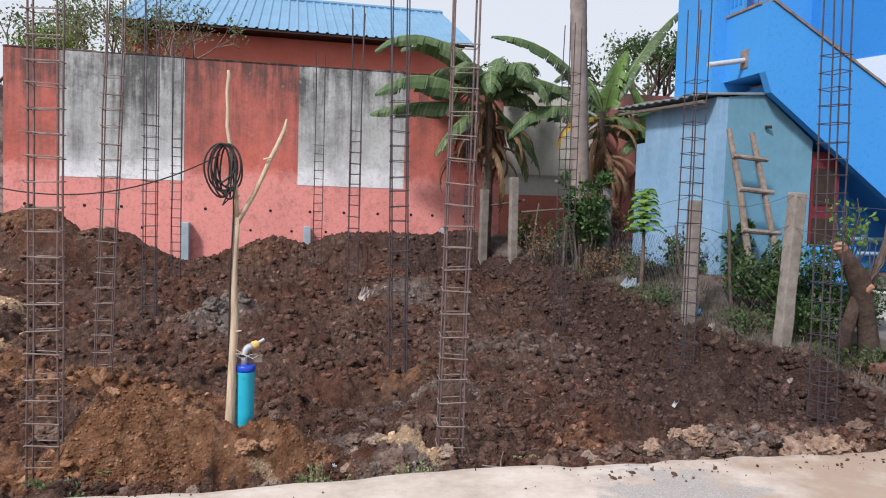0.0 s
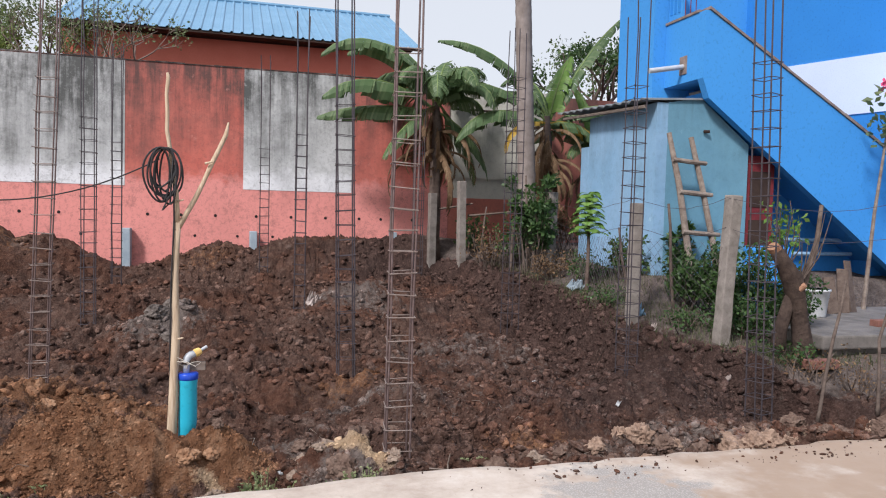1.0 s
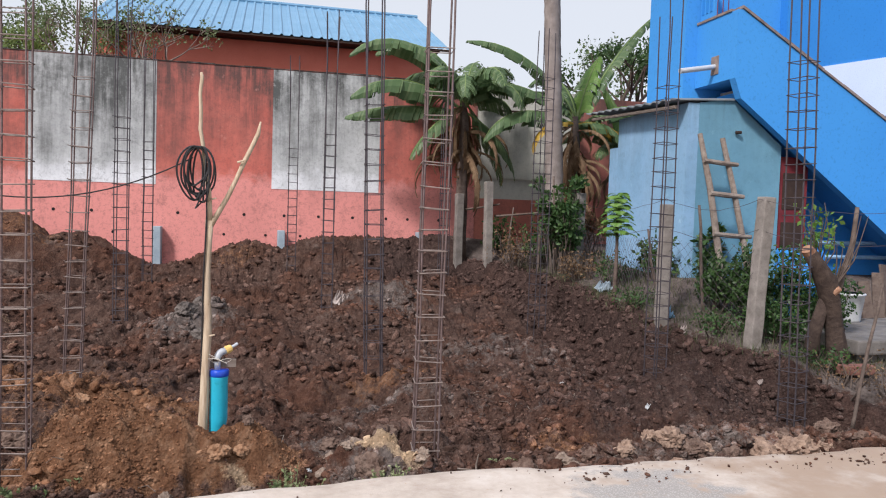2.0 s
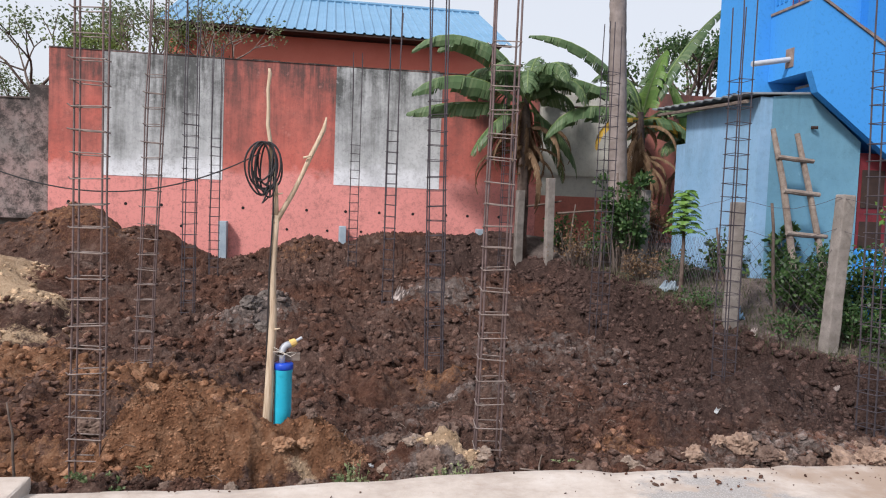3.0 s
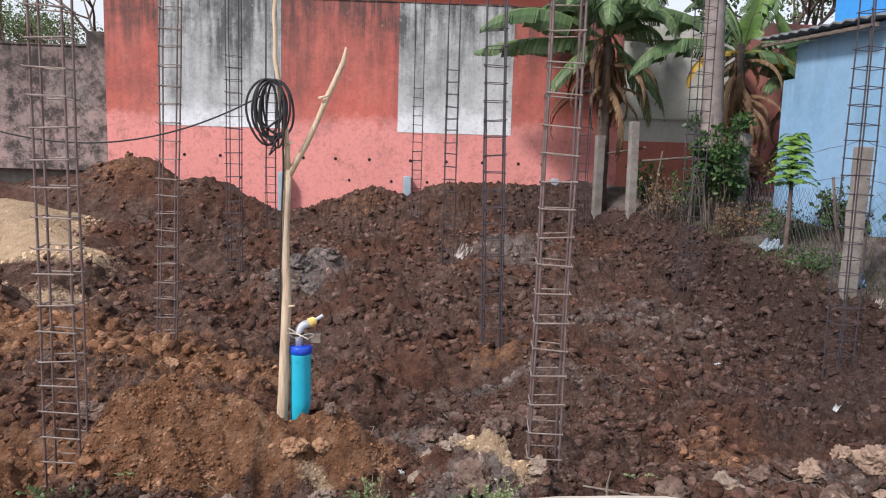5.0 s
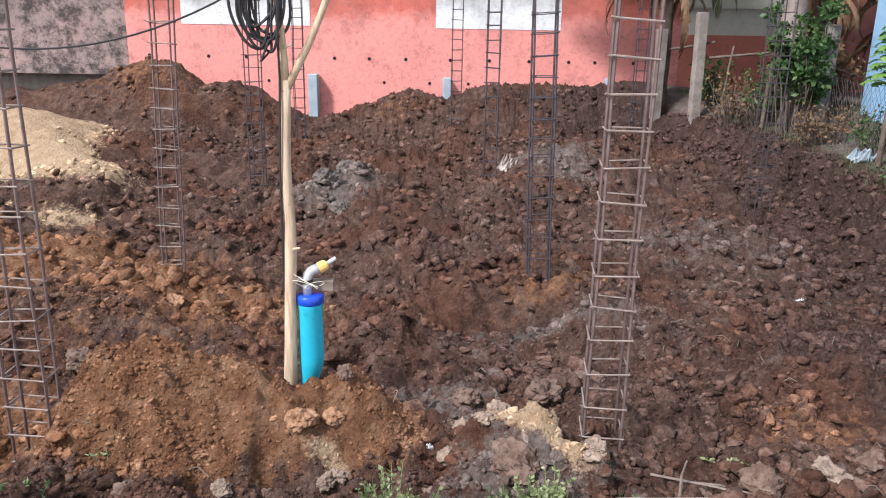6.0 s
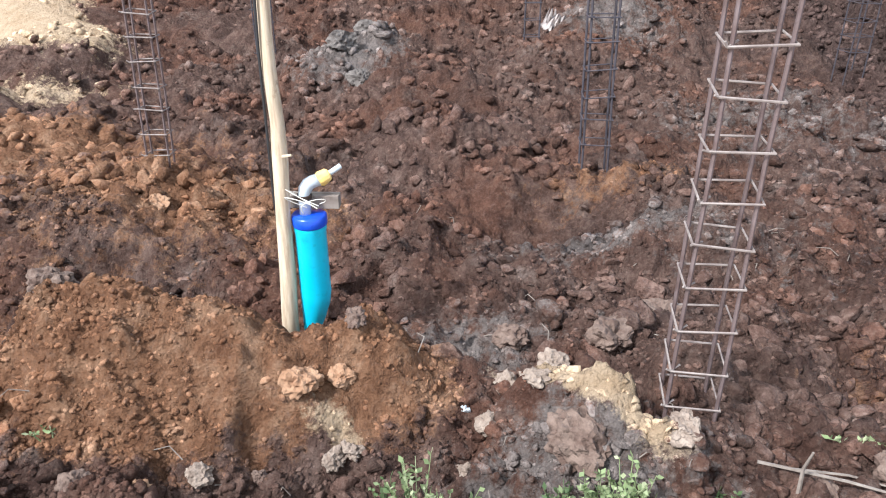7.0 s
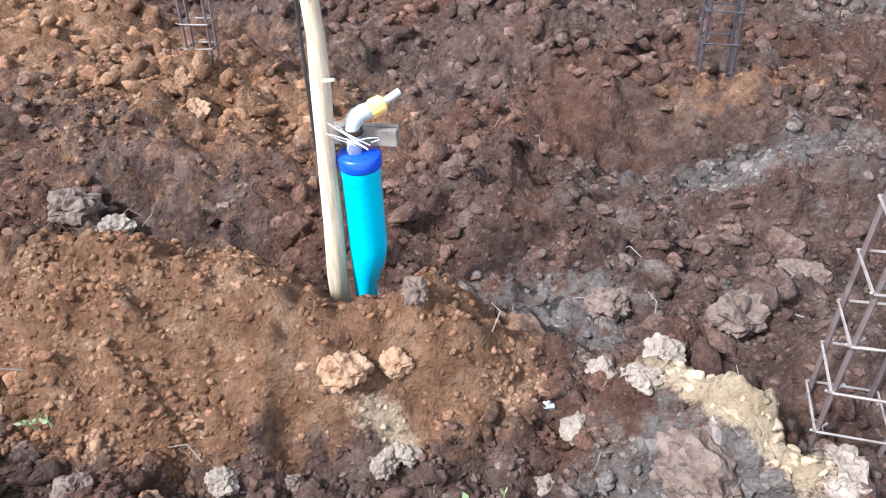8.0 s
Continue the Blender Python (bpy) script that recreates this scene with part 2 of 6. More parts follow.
def road_material():
    m = Mat("dusty_concrete_road", 0.95, 0, 0.15)
    x, y = m.xyz()[0], m.xyz()[1]
    c = m.ramp(m.noise(3.5, 8, 0.7), (0.3, (0.34, 0.28, 0.235)), (0.55, (0.49, 0.425, 0.37)), (0.75, (0.58, 0.53, 0.48)))
    c = m.mix(m.level(m.math("ADD", x, m.level(m.noise(2.5, 6), 0.3, 0.7, -1.0, 1.0)), 2.2, 3.4, 0, 0.8), c, (0.31, 0.225, 0.165))
    patch = m.n.new("ShaderNodeVectorMath")
    patch.operation = "DISTANCE"
    patch.inputs[1].default_value = (2.2, 4.1, 0.1)
    m.l.new(m.co, patch.inputs[0])
    near = m.math("ADD", patch.outputs["Value"], m.level(m.noise(5, 6), 0.3, 0.7, -0.3, 0.3))
    gravel = m.ramp(m.voronoi(90), (0.1, (0.46, 0.44, 0.42)), (0.5, (0.27, 0.26, 0.25)))
    c = m.mix(m.level(near, 0.42, 0.25, 0, 0.8), c, gravel)
    c = m.mix(m.level(m.noise(26, 6, 0.8), 0.58, 0.7, 0, 0.6), c, (0.33, 0.22, 0.15))
    return m.colour(c).bump(m.noise(70, 6, 0.75), 0.5, 0.006).m


ROAD = road_material()


# ---- mesh helpers ----
def finish(name, me, material, parent=None, label=""):
    me.materials.append(material)
    ob = new(name, me)
    if parent is not None:
        ob.parent = parent
    if label:
        ob["label"] = label
    return ob


def part(name, bm, material, parent=None, label="", smooth=False):
    me = bpy.data.meshes.new(name)
    bm.to_mesh(me)
    bm.free()
    if smooth:
        me.shade_smooth()
    return finish(name, me, material, parent, label)


def raw(name, verts, faces, material, parent=None, label="", smooth=False):
    me = bpy.data.meshes.new(name)
    me.from_pydata(verts, [], faces)
    me.update()
    if smooth:
        me.shade_smooth()
    return finish(name, me, material, parent, label)


def thing(name, label, category, group="", at=(0, 0, 0), kind=""):
    ob = new(name)
    ob.empty_display_size = 0.1
    ob.location = at
    return tagged(ob, label, category, group, kind)


def box(bm, x0, x1, y0, y1, z0, z1, bevel=0.0):
    """An upright block between the given bounds."""
    r = bmesh.ops.create_cube(bm, size=1.0, matrix=Matrix.LocRotScale(((x0 + x1) / 2, (y0 + y1) / 2, (z0 + z1) / 2), None, (x1 - x0, y1 - y0, z1 - z0)))
    if bevel:
        es = list({e for v in r["verts"] for e in v.link_edges})
        bmesh.ops.bevel(bm, geom=es, offset=bevel, segments=2, affect="EDGES", profile=0.6)
    return bm


def block(x0, x1, y0, y1, z0, z1, bevel=0.0):
    return box(bmesh.new(), x0, x1, y0, y1, z0, z1, bevel)


def tube(bm, pts, radii, seg=8, caps=True, wobble=0.0):
    """A round bar along a line of points."""
    pts = [Vector(p) for p in pts]
    if isinstance(radii, (int, float)):
        radii = [radii] * len(pts)
    rings, side = [], None
    for i, p in enumerate(pts):
        d = (pts[min(i + 1, len(pts) - 1)] - pts[max(i - 1, 0)]).normalized()
        if side is None:
            side = d.orthogonal().normalized()
        side = (side - d * side.dot(d)).normalized()
        up = d.cross(side)
        rings.append([])
        for k in range(seg):
            a = 2 * math.pi * k / seg
            r = radii[i] * (1 + (rnd.uniform(-wobble, wobble) if wobble else 0))
            rings[-1].append(bm.verts.new(p + side * math.cos(a) * r + up * math.sin(a) * r))
    for a, b in zip(rings, rings[1:]):
        for k in range(seg):
            bm.faces.new((a[k], a[(k + 1) % seg], b[(k + 1) % seg], b[k]))
    if caps:
        bm.faces.new(rings[0][::-1])
        bm.faces.new(rings[-1])
    return bm


def bar(pts, radii, seg=8, wobble=0.0):
    return tube(bmesh.new(), pts, radii, seg, True, wobble)


def prism(bm, outline, y0, y1):
    """A plate with an outline in x and z, between two values of y."""
    a = [bm.verts.new((x, y0, z)) for x, z in outline]
    b = [bm.verts.new((x, y1, z)) for x, z in outline]
    bm.faces.new(a)
    bm.faces.new(b[::-1])
    n = len(a)
    for i in range(n):
        bm.faces.new((a[i], b[i], b[(i + 1) % n], a[(i + 1) % n]))
    bmesh.ops.recalc_face_normals(bm, faces=bm.faces)
    return bm


# ---- ground ----
TABLES = {}


def lattice(x, y, scale, seed):
    """Smooth value noise between -1 and 1."""
    if seed not in TABLES:
        TABLES[seed] = np.random.RandomState(seed).uniform(-1, 1, (256, 256))
    r = TABLES[seed]
    u, v = x / scale + 1000, y / scale + 1000
    i, j = np.floor(u).astype(int), np.floor(v).astype(int)
    f, g = u - i, v - j
    f, g = f * f * (3 - 2 * f), g * g * (3 - 2 * g)
    i, j, i1, j1 = i % 256, j % 256, (i + 1) % 256, (j + 1) % 256
    return (r[i, j] * (1 - f) + r[i1, j] * f) * (1 - g) + (r[i, j1] * (1 - f) + r[i1, j1] * f) * g


def ramp01(v, a, b):
    t = np.clip((v - a) / (b - a), 0, 1)
    return t * t * (3 - 2 * t)


def dome(x, y, cx, cy, rx, ry, turn=0.0, power=2.0):
    c, s = math.cos(turn), math.sin(turn)
    u, v = ((x - cx) * c + (y - cy) * s) / rx, (-(x - cx) * s + (y - cy) * c) / ry
    return np.exp(-(u * u + v * v) ** (power / 2))


def bank_line(y):
    return np.interp(y, [4.8, 5.6, 6.3, 8, 10, 11.5, 12.6, 13.6, 15], [6.4, 5.4, 4.7, 4.22, 4.28, 4.3, 3.85, 3.3, 3.0])


def plain_height(x, y):
    """The lie of the land without its crumbs."""
    z = np.interp(y, [4.5, 4.95, 6.2, 7.4, 9, 11, 12.8, 14.5, 16], [0.02, -0.05, -0.06, 0.06, 0.12, 0.22, 0.36, 0.5, 0.5])
    z = z + 0.13 * lattice(x, y, 1.1, 3) + 0.115 * lattice(x, y, 0.5, 4) * ramp01(y, 5.3, 6.2)
    ridge = np.interp(x, [-9, -6, -4.3, -3.6, -3.3, -2.9, -2.1, -1.7, -1.2, -0.2, 0.4, 1.1, 2.4, 3.4, 5],
                      [0.75, 0.9, 1.15, 1.08, 0.80, 1.0, 0.66, 0.50, 0.6, 1.0, 0.85, 1.08, 1.06, 1.15, 1.0])
    heap = ramp01(y, 12.75, 14.05)
    z = z * (1 - heap) + ridge * heap
    right = ramp01(x - bank_line(y), -0.14, 0.04) * ramp01(y, 5.2, 6.3)
    top = np.interp(y, [5.4, 6.3, 7, 8, 9, 11.4, 12.7], [0.10, 0.20, 0.32, 0.47, 0.56, 0.66, 0.76]) + 0.035 * lattice(x, y, 0.7, 8)
    top = top + 0.26 * ramp01(x - bank_line(y), 0.3, 1.0) * ramp01(y, 7.6, 9.0)
    yard = ramp01(x, 5.5, 5.75) * ramp01(9.05 - y, 0, 0.3)
    top = top * (1 - yard) + np.minimum(top, 0.30) * yard
    z = np.maximum(z, z * (1 - right) + top * right)
    z = z - 0.30 * dome(x - bank_line(y), y, -0.5, 8.4, 0.42, 2.2)
    z = z - 0.13 * dome(x, y, -0.95, 5.95, 0.7, 0.16) - 0.08 * dome(x, y, 0.25, 6.0, 0.35, 0.2)
    z = z + 0.43 * dome(x, y, -0.66, 5.32, 0.54, 0.29, 0.05, 2.8) + 0.16 * dome(x, y, -1.15, 5.15, 0.3, 0.25)
    z = z + 0.30 * dome(x, y, 0.08, 5.45, 0.25, 0.24)
    z = z + 0.10 * dome(x, y, -0.2, 5.26, 0.14, 0.2)
    z = z - 0.10 * dome(x, y, -0.14, 5.56, 0.12, 0.08)
    z = z + 0.10 * dome(x, y, 0.72, 5.3, 0.42, 0.13, -0.75) + 0.09 * dome(x, y, 0.9, 5.12, 0.22, 0.1, -0.75)
    z = z - 0.24 * dome(x, y, 0.76, 6.98, 0.36, 0.24) + 0.17 * dome(x, y, 1.3, 6.42, 0.75, 0.22, 0.12) + 0.14 * dome(x, y, 1.3, 7.3, 0.35, 0.25)
    z = z - 0.26 * dome(x, y, -1.36, 6.14, 0.13, 0.09) + 0.1 * dome(x, y, -1.5, 6.5, 0.5, 0.2)
    z = z - 0.25 * dome(x, y, -1.3, 5.1, 0.24, 0.3)
    z = z + 0.22 * dome(x, y, -0.75, 9.9, 0.55, 0.7) + 0.34 * dome(x, y, 1.75, 10.9, 0.75, 0.7)
    z = z + 0.46 * dome(x, y, 4.0, 6.3, 0.72, 0.34, 0.15) + 0.12 * dome(x, y, 3.1, 6.2, 0.6, 0.3) - 0.40 * dome(x, y, 4.9, 5.7, 0.36, 0.24)
    z = z + 0.13 * dome(x, y, 2.95, 5.15, 0.85, 0.2, -0.05) + 0.12 * dome(x, y, 4.2, 5.0, 0.7, 0.25)
    z = z + 0.14 * dome(x, y, 2.3, 5.9, 0.8, 0.3, 0.2)
    z = z + 0.52 * dome(x, y, -5.2, 11.5, 1.4, 0.8, 0.0, 2.6) + 0.20 * dome(x, y, -3.9, 10.4, 1.15, 0.45, -0.73, 3) + 0.10 * dome(x, y, -3.9, 9.7, 1.4, 0.5)
    z = z + 0.5 * dome(x, y, -3.9, 13.4, 1.0, 0.6)
    far = ramp01(np.maximum(np.abs(x) - 9, y - 15.5), 0, 6)
    z = z * (1 - far) + 0.5 * far
    under = ramp01(y, 4.56, 4.36)
    return z * (1 - under) - 0.12 * under


def axis(lo, hi, fine, coarse_to, grow):
    """Grid lines: fine between lo and hi, ever wider out to +-coarse_to."""
    mid = list(np.arange(lo, hi, fine))
    out, step, v = [], fine, hi
    while v < coarse_to:
        out.append(v)
        step *= grow
        v += step
    back, step, v = [], fine, lo
    while v > -coarse_to:
        step *= grow
        v -= step
        back.append(v)
    return np.array(back[::-1] + mid + out)


def y_axis():
    v, out = 4.3, []
    while v < 15.2:
        out.append(v)
        v += 0.0125 + 0.0046 * (v - 4.45)
    step = 0.06
    while v < 400:
        out.append(v)
        step *= 1.35
        v += step
    pre, v, step = [], 4.3, 0.03
    while v > -120:
        step *= 1.6
        v -= step
        pre.append(v)
    return np.array(pre[::-1] + out)


GX, GY = axis(-1.8, 4.7, 0.0145, 400, 1.03), y_axis()
XX, YY = np.meshgrid(GX, GY, indexing="ij")
ZZ = plain_height(XX, YY)
loose = ramp01(YY, 4.4, 4.65) * (1 - ramp01(XX - bank_line(YY), -0.1, 0.3) * ramp01(YY, 6, 6.6)) * ramp01(np.abs(XX), 12, 9) * ramp01(YY, 15.2, 14.7)
smooth_sand = 1 - 0.75 * np.maximum(dome(XX, YY, -5.3, 11.7, 1.4, 1.0, 0, 4), dome(XX, YY, -3.9, 10.4, 1.1, 0.36, -0.73, 4))
fines = 1 - 0.1 * dome(XX, YY, -0.7, 5.3, 0.5, 0.35, 0, 4)
rough = loose * smooth_sand
ZZ = ZZ + rough * fines * (0.052 * lattice(XX, YY, 0.20, 21) + 0.034 * lattice(XX, YY, 0.085, 22) + 0.016 * lattice(XX, YY, 0.04, 23) + 0.010 * lattice(XX, YY, 0.024, 24))
wide = 1 + 0.12 * (YY - 5)
ZZ = ZZ - rough * 0.07 * np.abs(lattice(XX, YY, 0.3, 25)) - rough * 0.045 * np.abs(lattice(XX, YY, 0.13, 26)) - rough * 0.018 * np.abs(lattice(XX, YY, 0.06, 27))
ZZ = ZZ + rough * fines * npr.normal(0, 0.0050, ZZ.shape) * wide


def stamp(cx, cy, r, h):
    """Press one rounded clod into the grid."""
    i0, i1 = np.searchsorted(GX, (cx - r, cx + r))
    j0, j1 = np.searchsorted(GY, (cy - r, cy + r))
    if i1 - i0 < 1 or j1 - j0 < 1:
        return
    d = ((XX[i0:i1, j0:j1] - cx) ** 2 + (YY[i0:i1, j0:j1] - cy) ** 2) / (r * r)
    ZZ[i0:i1, j0:j1] += np.where(d < 1, h * np.sqrt(np.clip(1 - d, 0, 1)), 0) * rough[i0:i1, j0:j1]


for _ in range(5000):
    cy = 4.9 + 9.2 * npr.rand() ** 1.7
    cx = -6 + 11 * npr.rand() if cy > 7 else -3 + 8 * npr.rand()
    r = 0.02 + 0.06 * npr.rand() ** 2.2 + 0.004 * (cy - 5)
    stamp(cx, cy, r, r * npr.uniform(0.1, 0.4))


def ground_z(x, y):
    """Height of the finished ground at a place."""
    i = min(max(np.searchsorted(GX, x), 1), len(GX) - 1)
    j = min(max(np.searchsorted(GY, y), 1), len(GY) - 1)
    return float(min(ZZ[i - 1, j - 1], ZZ[i, j], ZZ[i - 1, j], ZZ[i, j - 1]))


def zones(x, y):
    """Shares of orange earth, sand, grey clay and moist dark clay at a place."""
    orange = 1.1 * dome(x, y, -0.72, 5.28, 0.62, 0.42, 0, 4) + dome(x, y, 0.1, 5.4, 0.30, 0.28, 0, 3) + 0.9 * dome(x, y, -2.2, 5.3, 0.8, 0.5, 0, 3)
    orange = orange + 0.6 * dome(x, y, -1.0, 6.9, 0.9, 0.4) + 0.62 * dome(x, y, -2.9, 7.7, 1.2, 0.6) + 0.55 * dome(x, y, 1.3, 7.3, 0.7, 0.3)
    orange = orange + 0.5 * dome(x, y, -4.0, 13.6, 1.6, 0.7) + 0.5 * dome(x, y, 2.2, 5.5, 0.7, 0.3) + 0.45 * dome(x, y, -0.4, 13.6, 0.8, 0.7)
    sand = dome(x, y, -5.2, 11.4, 1.6, 1.0, 0, 4) + 0.95 * dome(x, y, -3.9, 10.4, 1.2, 0.42, -0.73, 4) + 0.75 * dome(x, y, -4.6, 10.2, 1.3, 0.35) + 0.54 * dome(x, y, 0.72, 5.33, 0.36, 0.085, -0.75, 3) + 0.6 * dome(x, y, 0.93, 5.1, 0.25, 0.07, -0.75, 3)
    sand = sand + 0.62 * dome(x, y, -3.15, 8.9, 0.9, 0.3) + 0.5 * dome(x, y, -4.2, 9.9, 1.6, 0.5) + 0.7 * dome(x, y, -0.02, 5.14, 0.1, 0.07) + 0.25 * dome(x, y, 3.1, 4.9, 1.1, 0.16) + 0.15 * dome(x, y, 4.2, 4.9, 0.9, 0.2)
    grey = 0.65 * dome(x, y, 0.75, 5.0, 0.5, 0.3) + 0.6 * dome(x, y, 0.42, 5.75, 0.5, 0.3) + 0.85 * dome(x, y, -0.75, 9.9, 0.6, 0.8) + 0.6 * dome(x, y, 1.7, 10.7, 0.9, 0.8) + 0.55 * dome(x, y, 1.0, 6.6, 0.7, 0.35)
    grey = grey + 0.8 * ramp01(x - bank_line(y), 0.1, 0.4) * ramp01(y, 5.6, 6.4) + 0.4 * dome(x, y, 2.6, 8.8, 1.4, 0.8) + 0.3 * dome(x, y, 3.2, 5.1, 0.9, 0.2)
    orange = orange + 0.33 * ramp01(0.5 - x, 0, 1.6) * ramp01(y, 4.9, 5.6) * ramp01(9.4 - y, 0, 1.5)
    grey = grey + 0.26 * ramp01(x, 0.6, 2.0) * ramp01(9.5 - y, 0, 2.0)
    off = x - bank_line(y)
    moist = 0.85 * ramp01(off, -0.75, -0.3) * ramp01(0.28 - off, 0, 0.2) * ramp01(y, 5.4, 6.0) + 0.6 * dome(x, y, 3.6, 6.3, 1.3, 0.5, 0, 3) + 0.45 * ramp01(x, 1.6, 2.8) * ramp01(y, 5.2, 5.6)
    moist = moist + 0.5 * dome(x, y, 2.2, 13.3, 1.6, 0.8, 0, 3) + 0.35 * dome(x, y, 0.3, 8.3, 1.6, 0.6) + 0.5 * dome(x, y, 1.25, 5.95, 0.5, 0.25)
    return np.clip(orange, 0, 1), np.clip(sand, 0, 1), np.clip(grey, 0, 1), np.clip(moist, 0, 1)


def paint_soil(me, co):
    o, s, g, w = zones(co[:, 0], co[:, 1])
    at = me.attributes.new("soil", "FLOAT_COLOR", "POINT")
    at.data.foreach_set("color", np.stack([o, s, g, w], 1).astype(np.float32).ravel())


def grid_object():
    n, k = len(GX), len(GY)
    co = np.stack([XX.ravel(), YY.ravel(), ZZ.ravel()], 1).astype(np.float32)
    i, j = np.meshgrid(np.arange(n - 1), np.arange(k - 1), indexing="ij")
    a = (i * k + j).ravel()
    quads = np.stack([a, a + k, a + k + 1, a + 1], 1).astype(np.int32)
    me = bpy.data.meshes.new("ground")
    me.vertices.add(len(co))
    me.vertices.foreach_set("co", co.ravel())
    me.loops.add(quads.size)
    me.loops.foreach_set("vertex_index", quads.ravel())
    me.polygons.add(len(quads))
    me.polygons.foreach_set("loop_start", np.arange(0, quads.size, 4, dtype=np.int32))
    me.update(calc_edges=True)
    me.validate()
    me.shade_smooth()
    paint_soil(me, co)
    return tagged(finish("ground", me, SOIL), "freshly dug dark brown and orange clay soil of a building plot", "ground", kind="structure")


grid_object()


# ---- clods and stones ----
def clod_shapes(count, level, seed):
    out = []
    for q in range(count):
        bm = bmesh.new()
        bmesh.ops.create_icosphere(bm, subdivisions=level, radius=1.0)
        cut = random.Random(seed * 100 + q)
        for v in bm.verts:
            p = v.co * 1.1 + Vector((q * 7.3 + seed, 0, 0))
            v.co *= 1.05 + 0.35 * noise.noise(p) + 0.22 * noise.noise(p * 2.9)
        for _ in range(11):
            n, d = Vector((cut.uniform(-1, 1), cut.uniform(-1, 1), cut.uniform(-1, 1))).normalized(), cut.uniform(0.36, 0.72)
            for v in bm.verts:
                v.co -= n * max(0.0, v.co.dot(n) - d) * 0.97
        size = Vector((cut.uniform(0.95, 1.6), cut.uniform(0.85, 1.3), cut.uniform(0.65, 1.05)))
        for v in bm.verts:
            v.co *= size
        bm.verts.ensure_lookup_table()
        out.append((np.array([v.co[:] for v in bm.verts]), np.array([[v.index for v in f.verts] for f in bm.faces])))
        bm.free()
    return out


def ground_many(x, y):
    i = np.clip(np.searchsorted(GX, x), 1, len(GX) - 1)
    j = np.clip(np.searchsorted(GY, y), 1, len(GY) - 1)
    return np.minimum(np.minimum(ZZ[i - 1, j - 1], ZZ[i, j]), np.minimum(ZZ[i - 1, j], ZZ[i, j - 1]))


def turns(n):
    """n random rotation matrices."""
    q = npr.normal(size=(n, 4))
    q /= np.linalg.norm(q, axis=1)[:, None]
    w, x, y, z = q.T
    return np.stack([1 - 2 * (y * y + z * z), 2 * (x * y - z * w), 2 * (x * z + y * w), 2 * (x * y + z * w), 1 - 2 * (x * x + z * z),
                     2 * (y * z - x * w), 2 * (x * z - y * w), 2 * (y * z + x * w), 1 - 2 * (x * x + y * y)], 1).reshape(n, 3, 3)


def scatter(name, places, shapes, label, lie=None):
    """Joins many clods, each (x, y, radius), into one mesh that lies on the ground."""
    vs, fs, base = [], [], 0
    for part_no, some in enumerate(np.array_split(places, len(shapes))):
        v, f = shapes[part_no]
        n, r = len(some), some[:, 2]
        p = np.einsum("nij,vj->nvi", turns(n) * r[:, None, None], v) * np.array([1.0, 1.0, 0.8])
        p += np.stack([some[:, 0], some[:, 1], (ground_many(some[:, 0], some[:, 1]) if lie is None else lie) + r * npr.uniform(0.0, 0.55, n)], 1)[:, None, :]
        vs.append(p.reshape(-1, 3))
        fs.append((f[None] + (np.arange(n) * len(v))[:, None, None]).reshape(-1, 3) + base)
        base += n * len(v)
    co, tri = np.concatenate(vs).astype(np.float32), np.concatenate(fs).astype(np.int32)
    me = bpy.data.meshes.new(name)
    me.vertices.add(len(co))
    me.vertices.foreach_set("co", co.ravel())
    me.loops.add(tri.size)
    me.loops.foreach_set("vertex_index", tri.ravel())
    me.polygons.add(len(tri))
    me.polygons.foreach_set("loop_start", np.arange(0, tri.size, 3, dtype=np.int32))
    me.update(calc_edges=True)
    paint_soil(me, co)
    return tagged(finish(name, me, SOIL), label, "soil", kind="stuff")


def clod_places(n, x0, x1, y0, y1, r0, r1, power=2.5, lean=1.0):
    m = n * 6
    x, y = npr.uniform(x0, x1, m), y0 + (y1 - y0) * npr.rand(m) ** lean
    ok = ~((y > 6.2) & (x > bank_line(y) - 0.1)) & (npr.rand(m) < 0.55 + 0.35 * lattice(x, y, 0.4, 31) + 0.45 * lattice(x, y, 0.9, 33))
    ok &= ((x + 5.3) ** 2 / 2.0 + (y - 11.7) ** 2 > 0.9) & (dome(x, y, -3.9, 10.4, 1.1, 0.36, -0.73, 4) < 0.5 + 0.5 * npr.rand(m)) & ((x + 0.165) ** 2 + (y - 5.62) ** 2 > 0.014)
    x, y = x[ok][:n], y[ok][:n]
    r = r0 + (r1 - r0) * npr.rand(len(x)) ** power
    mound = dome(x, y, -0.62, 5.28, 0.62, 0.36, 0, 6) + dome(x, y, 0.1, 5.42, 0.24, 0.2, 0, 6)
    keep = (r < 0.0205) | (mound < 0.3) | (npr.rand(len(x)) < 0.10)
    return np.stack([x, y, r], 1)[keep]


SMALL, LARGE, HUGE = clod_shapes(12, 1, 1), clod_shapes(12, 2, 50), clod_shapes(10, 3, 90)
scatter("soil_crumbs", clod_places(28000, -1.8, 2.4, 4.56, 7.0, 0.004, 0.020, 2.0, 1.2), SMALL, "crumbs of dry brown clay strewn over the dug soil")
scatter("mound_crumbs", clod_places(20000, -1.35, 0.40, 4.72, 5.65, 0.003, 0.017, 2.3), SMALL, "crumbs of orange clay on the mound")
scatter("soil_clods", clod_places(6500, -2.2, 3.2, 4.60, 7.6, 0.010, 0.046, 2.9, 1.2), LARGE, "fist-sized clods of brown clay on the dug soil")
scatter("soil_lumps", clod_places(240, -2.6, 4.0, 5.2, 9.0, 0.035, 0.085, 2.4), HUGE, "broken lumps of brown clay on the dug soil")
